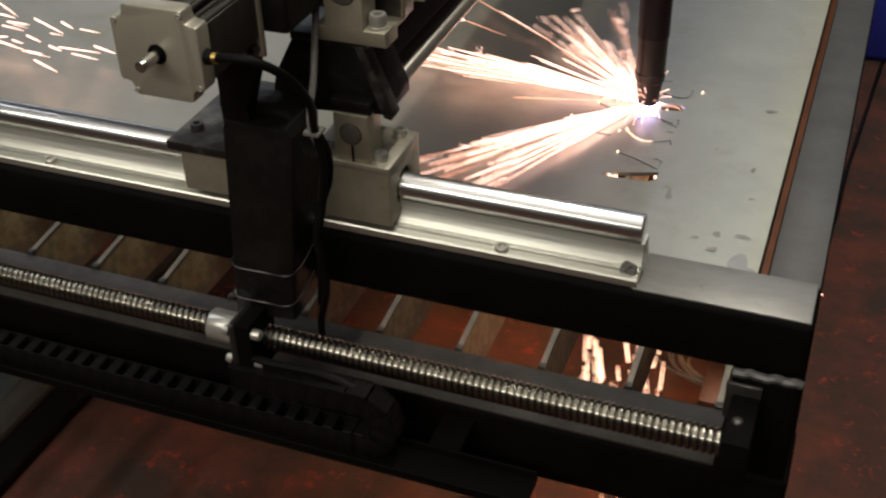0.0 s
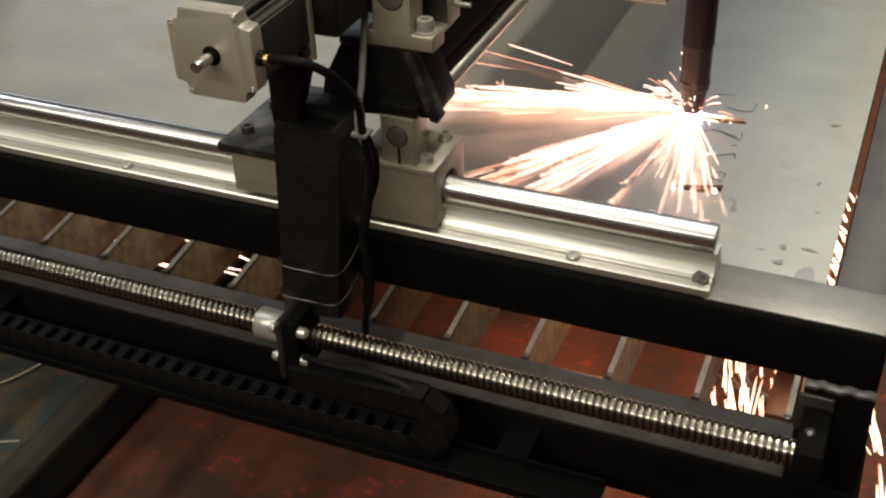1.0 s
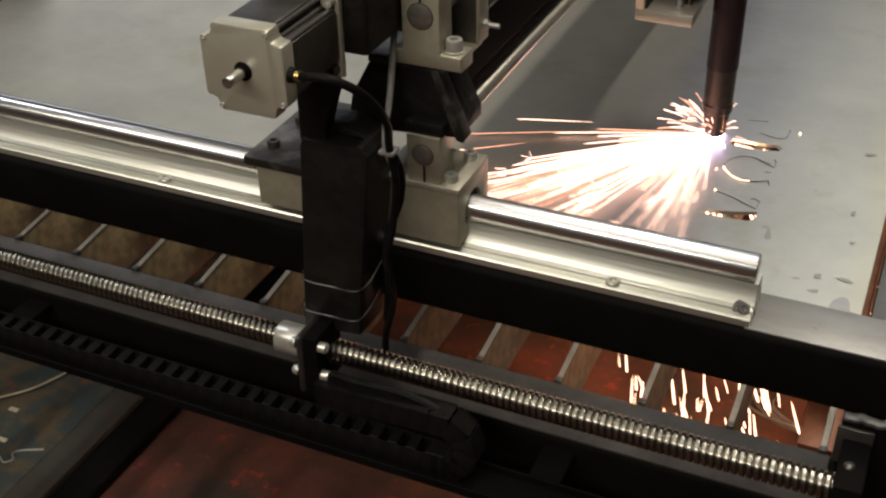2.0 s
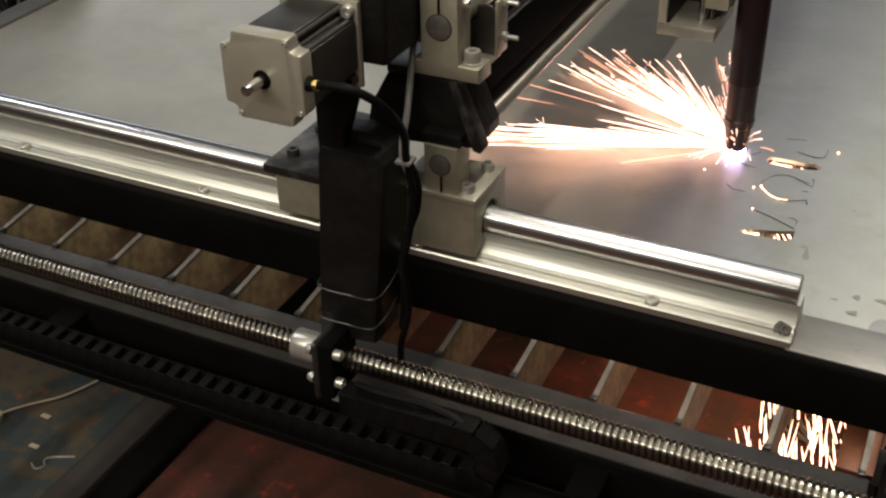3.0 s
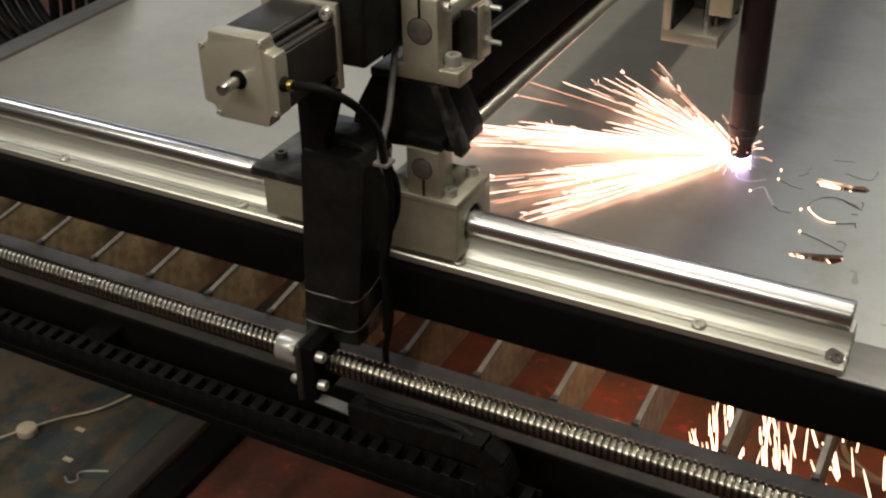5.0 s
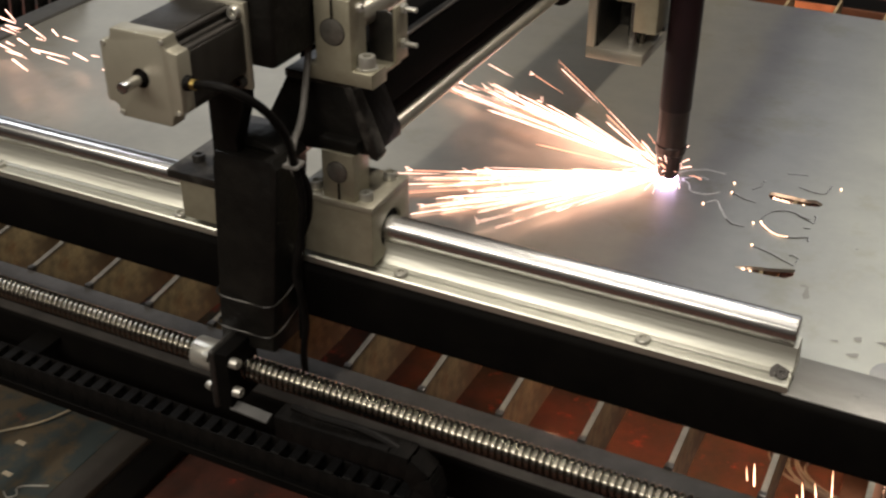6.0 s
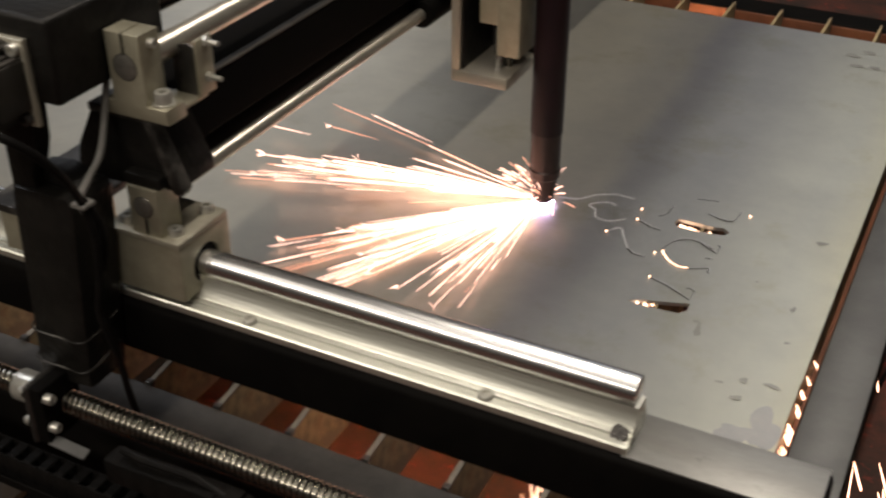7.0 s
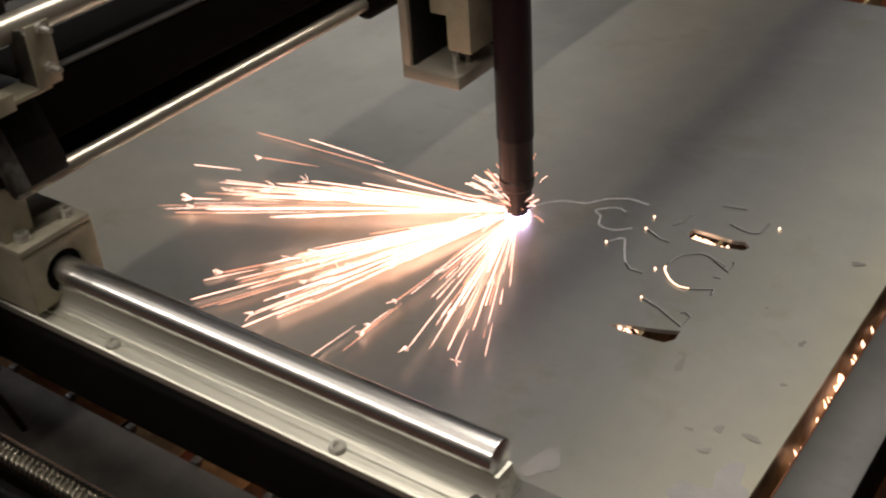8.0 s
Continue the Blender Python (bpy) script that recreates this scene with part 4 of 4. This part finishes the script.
STREAMS = [part("spark_stream", stream_bm(1, 120, 0.265, 5.0, 2.6, 0.00028, 7), [SPARK, SPARK_DIM], burst, "dense stream of sparks", False),
           part("spark_stream", stream_bm(2, 170, 0.245, 5.2, 1.5, 0.00030, 8), [SPARK, SPARK_DIM], burst, "dense stream of sparks", False),
           part("spark_stream", stream_bm(3, 84, 0.215, 7.5, 2.4, 0.00027, 9), [SPARK, SPARK_DIM], burst, "thin stream of sparks", False),
           part("spark_stream", spray_bm(4, 110, 0.060, 0.0004), [SPARK, SPARK_DIM], burst, "short sparks round the arc", False),
           part("spark_stream", stream_bm(5, 22, 0.33, 15.0, 6.0, 0.0004, 11), [SPARK, SPARK_DIM], burst, "scattered far sparks", False)]


def fall_bm(seed, count, wx, wy, z0, z1, slant):
    rr = random.Random(seed)
    bm = bmesh.new()
    for _ in range(count):
        p = Vector((rr.gauss(0, wx), rr.gauss(0, wy), rr.uniform(z0, z1)))
        d = Vector((rr.gauss(slant, 0.12), rr.gauss(0, 0.12), -1))
        streak(bm, p, d, rr.uniform(0.012, 0.045), rr.uniform(0.0003, 0.0009), Vector((0, 0, 0)), 0)
    return bm


falls = empty("falling_sparks", "bright sparks falling through below the sheet", "sparks", pose(0, 0.2, 0), kind="stuff")
FALLS = [part("spark_fall", fall_bm(21, 76, 0.021, 0.03, -0.04, 0.045, 0.12), SPARK_LOW, falls, "", False),
         part("spark_fall", fall_bm(22, 52, 0.032, 0.05, -0.06, 0.06, 0.3), SPARK_LOW, falls, "", False)]
gap = empty("edge_sparks", "sparks skipping below the gap beside the sheet", "sparks", pose(0.060, 0.95, -0.07), kind="stuff")
bm = bmesh.new()
rr = random.Random(31)
for _ in range(42):
    streak(bm, Vector((rr.uniform(-0.006, 0.006), rr.gauss(0, 0.07), rr.uniform(-0.012, 0.004))), Vector((0.55, rr.gauss(-0.5, 0.3), -0.6)), rr.uniform(0.006, 0.018), rr.uniform(0.0005, 0.0012), Vector((0, 0, 0)), 0)
part("spark_fall", bm, SPARK_LOW, gap, "", False)
stray = empty("stray_sparks", "stray sparks skipping far from the cut", "sparks", pose(-0.6, 0.26, -0.03), kind="stuff")
bm = bmesh.new()
for _ in range(26):
    streak(bm, Vector((rr.gauss(0, 0.05), rr.gauss(0, 0.02), rr.uniform(0, 0.02))), Vector((-1, rr.gauss(0.1, 0.2), rr.gauss(0, 0.12))), rr.uniform(0.01, 0.05), rr.uniform(0.0003, 0.0009), Vector((0, 0, 0)), 0)
part("spark_fall", bm, SPARK, stray, "", False)
under = empty("under_sparks", "sparks blown down under the sheet by the arc", "sparks", pose(tx0, TORCH_Y[0][1], DECK), kind="stuff")
bm = bmesh.new()
for _ in range(70):
    a = rr.uniform(0, math.tau)
    d = Vector((math.cos(a), math.sin(a), -rr.uniform(0.3, 1.4))).normalized()
    streak(bm, d * rr.uniform(0.01, 0.10) + Vector((0, 0, -0.006)), d, rr.uniform(0.03, 0.12), rr.uniform(0.0006, 0.0013), Vector((0, 0, -0.01)), 0)
part("spark_spray", bm, SPARK_LOW, under, "", False)
part("jet", shape(rod, (0, 0, -0.050), (0, 0, -0.005), 0.0030, 12, 0.0020), JET, under, "hot jet below the sheet")

# glowing slag seen down in the open slots
slag = empty("slot_glow", "glowing slag under the freshly cut slots", "slag", kind="stuff")
bm = bmesh.new()
rr = random.Random(41)
for cx, cy, n in ((-0.074, 0.2440, 5), (-0.079, 0.3630, 16), (-0.071, 0.3630, 16), (-0.060, 0.3630, 5)):
    for _ in range(n):
        bmesh.ops.create_icosphere(bm, subdivisions=1, radius=rr.uniform(0.0007, 0.0015), matrix=Matrix.Translation((cx + rr.gauss(0, 0.004), cy + rr.gauss(0, 0.0013), DECK - rr.uniform(0.002, 0.0045))))
part("slag_beads", bm, MOLTEN, slag, "", False)
for x, y in ((-0.115, 0.370), (-0.113, 0.353), (-0.129, 0.324), (-0.085, 0.311), (-0.078, 0.277), (-0.033, 0.398)):
    bm = bmesh.new()
    bmesh.ops.create_icosphere(bm, subdivisions=2, radius=0.0008, matrix=Matrix.Translation((x, y, DECK + 0.0008)))
    part("slag_bead", bm, MOLTEN, slag)
bm = bmesh.new()
ribbon(bm, smooth_line([(-0.080, 0.317), (-0.079, 0.313), (-0.071, 0.304), (-0.063, 0.300), (-0.056, 0.301)]), 0.0010, DECK + 0.0009)
part("hot_cut", bm, MOLTEN, slag, "", False)

# ---- floor clutter ----
bm = bmesh.new()
box(bm, -1.6, -0.596, -0.75, 0.9, -0.3635, -0.347, 0.002)
board = tagged(part("floor_board", bm, BOARD), "blotched blue grey painted board lying on the floor", "board")
part("board_edge", shape(box, -0.5955, -0.564, -0.75, 0.9, -0.3635, -0.346, 0.002), BOARD_EDGE, board, "bare grey brown edge strip")
bm = bmesh.new()
sweep(bm, [(-0.735, -0.012, -0.343), (-0.706, 0.031, -0.341), (-0.690, 0.058, -0.343), (-0.668, 0.082, -0.343), (-0.655, 0.108, -0.343), (-0.640, 0.150, -0.343)], 0.0011, 6)
cord = part("cord", bm, CORD)
tagged(cord, "dusty pale cord lying on the board", "cord")
bm = bmesh.new()
rod(bm, (-0.7060, 0.0310, -0.347), (-0.7060, 0.0310, -0.339), 0.0095, 24, None, 0.0012)
tagged(part("button", bm, CORD), "round pale button threaded on the cord", "button")
bm = bmesh.new()
sweep(bm, [(-0.6320, 0.0010, -0.346), (-0.6240, -0.0030, -0.346), (-0.6190, 0.0030, -0.346), (-0.6240, 0.0090, -0.346), (-0.6200, 0.0150, -0.346), (-0.6020, 0.0240, -0.346)], 0.0009, 6)
tagged(part("wire_hook", bm, BOLT), "small twisted wire hook on the board", "wire")
for i, (x, y) in enumerate(((-0.665, 0.057), (-0.646, 0.020))):
    bm = bmesh.new()
    z = -0.347
    box(bm, x - 0.005, x + 0.005, y - 0.0025, y + 0.0025, z, z + 0.0012, 0.0004, 1)
    tagged(part("chip", bm, CORD), "small pale chip of swarf", "chip", "chips on the floor")
bm = bmesh.new()
box(bm, 0.00, 0.40, 1.09, 1.39, -0.364, -0.24, 0.01, 3)
tagged(part("crate", bm, BLUE), "blue plastic crate on the floor behind the table", "crate")
COIL = (0.018, 0.370)
hose = empty("hose_coil", "coil of shiny black hose hanging behind the sheet", "hose")
for k in range(7):
    bm = bmesh.new()
    sweep(bm, [(-1.08 + 0.085 * math.cos(a) + 0.012 * k, 0.44 + 0.009 * k, -0.10 + 0.085 * math.sin(a)) for a in np.linspace(0, 6.2832, 17)], 0.006, 8)
    part("turn", bm, RUBBER, hose)
edge_strip = part("side_strip", shape(box, -0.014, 0.014, -0.25, 0.62, -0.012, 0.0035, 0.002), WORN_DIM, None)
edge_strip.matrix_world = pose(-0.915, 0.26, DECK)
tagged(edge_strip, "pale worn support strip under the sheet edge", "strip")
bm = bmesh.new()
sweep(bm, [(0.125, 1.16, -0.3615), (0.118, 1.06, -0.3615), (0.106, 0.88, -0.3615), (0.099, 0.77, -0.3615), (0.096, 0.66, -0.3615), (0.088, 0.59, -0.3615)], 0.0025, 8)
tagged(part("floor_cable", bm, RUBBER), "thin black cable lying on the floor beside the table", "cable")

wire = empty("wire_coil", "loose coil of thin dark wire on the floor under the table", "wire")
rr = random.Random(52)
for k in range(6):
    r, cx, cy = 0.036 + 0.005 * k, COIL[0] + rr.uniform(-0.006, 0.006), COIL[1] + rr.uniform(-0.006, 0.006)
    bm = bmesh.new()
    sweep(bm, [(cx + r * math.cos(a), cy + 0.8 * r * math.sin(a), -0.3625 + 0.0022 * k + 0.003 * math.sin(2 * a + k)) for a in np.linspace(0, 6.2832, 15)], 0.0012, 6)
    part("loop", bm, GREY_CABLE, wire)

# where the falling and stray sparks come down, by time
FALL_AT = [[(0, -0.056, -0.275), (0.5, 0.027, -0.218), (1, 0.007, -0.236), (1.5, -0.128, -0.315), (3, -0.015, -0.235), (3.5, -0.109, -0.240), (4, -0.089, -0.216),
            (5.5, -0.090, -0.246), (6, -0.003, -0.316), (6.5, -0.097, -0.257), (7, -0.113, -0.279), (7.5, -0.597, -0.454), (8, -0.753, -0.495)],
           [(0, -0.056, -0.409), (0.5, 0.121, -0.285), (1, 0.110, -0.261), (1.5, -0.024, -0.208), (3, 0.040, -0.250), (3.5, -0.070, -0.240), (4, -0.006, -0.244),
            (5.5, -0.011, -0.243), (6, 0.029, -0.302), (6.5, -0.117, -0.284), (7, 0.126, -0.185), (7.5, 0.123, -0.159), (8, -0.719, -0.364)]]
STRAY_AT = [(0, -0.607, 0.267, -0.083), (0.5, -0.668, 0.302, -0.083), (1, -0.455, 0.120, -0.178), (1.5, -0.492, 0.456, -0.083), (2.2, -0.420, 0.460, -0.250), (4.4, -0.420, 0.460, -0.250),
            (5.5, -0.418, 0.120, -0.129), (6, -0.814, 0.301, -0.083), (6.5, -0.610, 0.322, -0.083), (7, -0.484, 0.100, -0.170), (7.5, -0.488, 0.100, -0.288), (8, -0.540, 0.100, -0.220)]
# directions in which the spark streams fly, by time: three headings in degrees
HEADINGS = [(0, 171, 231, 126), (0.5, 164, 198, 238), (1, 190, 234, 276), (1.5, 236, 283, 329), (3, 196, 141, 122), (3.5, 186, 153, 118), (4, 190, 207, 164),
            (5.5, 193, 233, 136), (6, 156, 210, 224), (6.5, 184, 238, 263), (7, 190, 231, 258), (7.5, 192, 231, 277), (8, 201, 237, 281)]


def motions():
    ts = [k / 10 for k in range(81)]
    walk(gan, [(t, pose(track(GANTRY_X, t), 0, 0)) for t in ts])
    carry = [(t, pose(track(TORCH_X, t), track(TORCH_Y, t), DECK)) for t in ts]
    for ob in (car, arc, burst, under):
        walk(ob, carry)
    rows = []
    for k in range(241):
        t = k / 30
        rows.append((t, pose(0.062, SY, SZ, (track(GANTRY_X, t) - GANTRY_X[0][1]) / PITCH * 360, 0, 0)))
    walk(screw, rows)
    rr = random.Random(77)
    for i, st in enumerate(STREAMS):
        rows = []
        for t in ts:
            if i < 3:
                h = track([(r[0], r[1 + i]) for r in HEADINGS], t)
            elif i == 3:
                h = 200 + rr.uniform(-8, 8)
            else:
                h = track([(r[0], r[1]) for r in HEADINGS], t) + rr.uniform(-3, 3)
            keyed = any(abs(t - r[0]) < 0.01 for r in HEADINGS)
            rows.append((t, pose(0, 0, 0, rr.uniform(-3, 3), rr.uniform(-0.8, 0.5), h + (0 if keyed else rr.uniform(-2.5, 2.5)))))
        walk(st, rows)
    for rows_at, fl in zip(FALL_AT, FALLS):
        xs = [(r[0], r[1]) for r in rows_at]
        zs = [(r[0], r[2]) for r in rows_at]
        walk(fl, [(t, pose(track(xs, t) + rr.uniform(-0.002, 0.002), rr.uniform(-0.004, 0.004), track(zs, t) + rr.uniform(-0.005, 0.005), 0, 0, rr.uniform(-4, 4))) for t in ts])
    walk(falls, [(0, pose(0, 0.2, 0)), (8, pose(0, 0.2, 0))])
    walk(stray, [(t, pose(*(track([(r[0], r[k]) for r in STRAY_AT], t) for k in (1, 2, 3)), 0, 0, rr.uniform(-4, 4))) for t in ts])
    walk(gap, [(t, pose(0.0525, y, BASE - 0.012)) for t, y in ((0, 1.3), (0.6, 0.9), (1, 0.22), (1.3, 0.26), (1.8, 0.55), (5, 0.7), (6.6, 0.6), (7, 0.16), (7.5, 0.22), (8, 0.27))])
    walk(bend, [(t, pose((track(GANTRY_X, t) - GANTRY_X[0][1]) * 0.5, 0, 0)) for t in ts])
    for t, ob in LATE_CUTS:
        walk(ob, [(0, pose(0, 0, -0.0015)), (t - 0.1, pose(0, 0, -0.0015)), (t, pose(0, 0, 0)), (8, pose(0, 0, 0))])


motions()
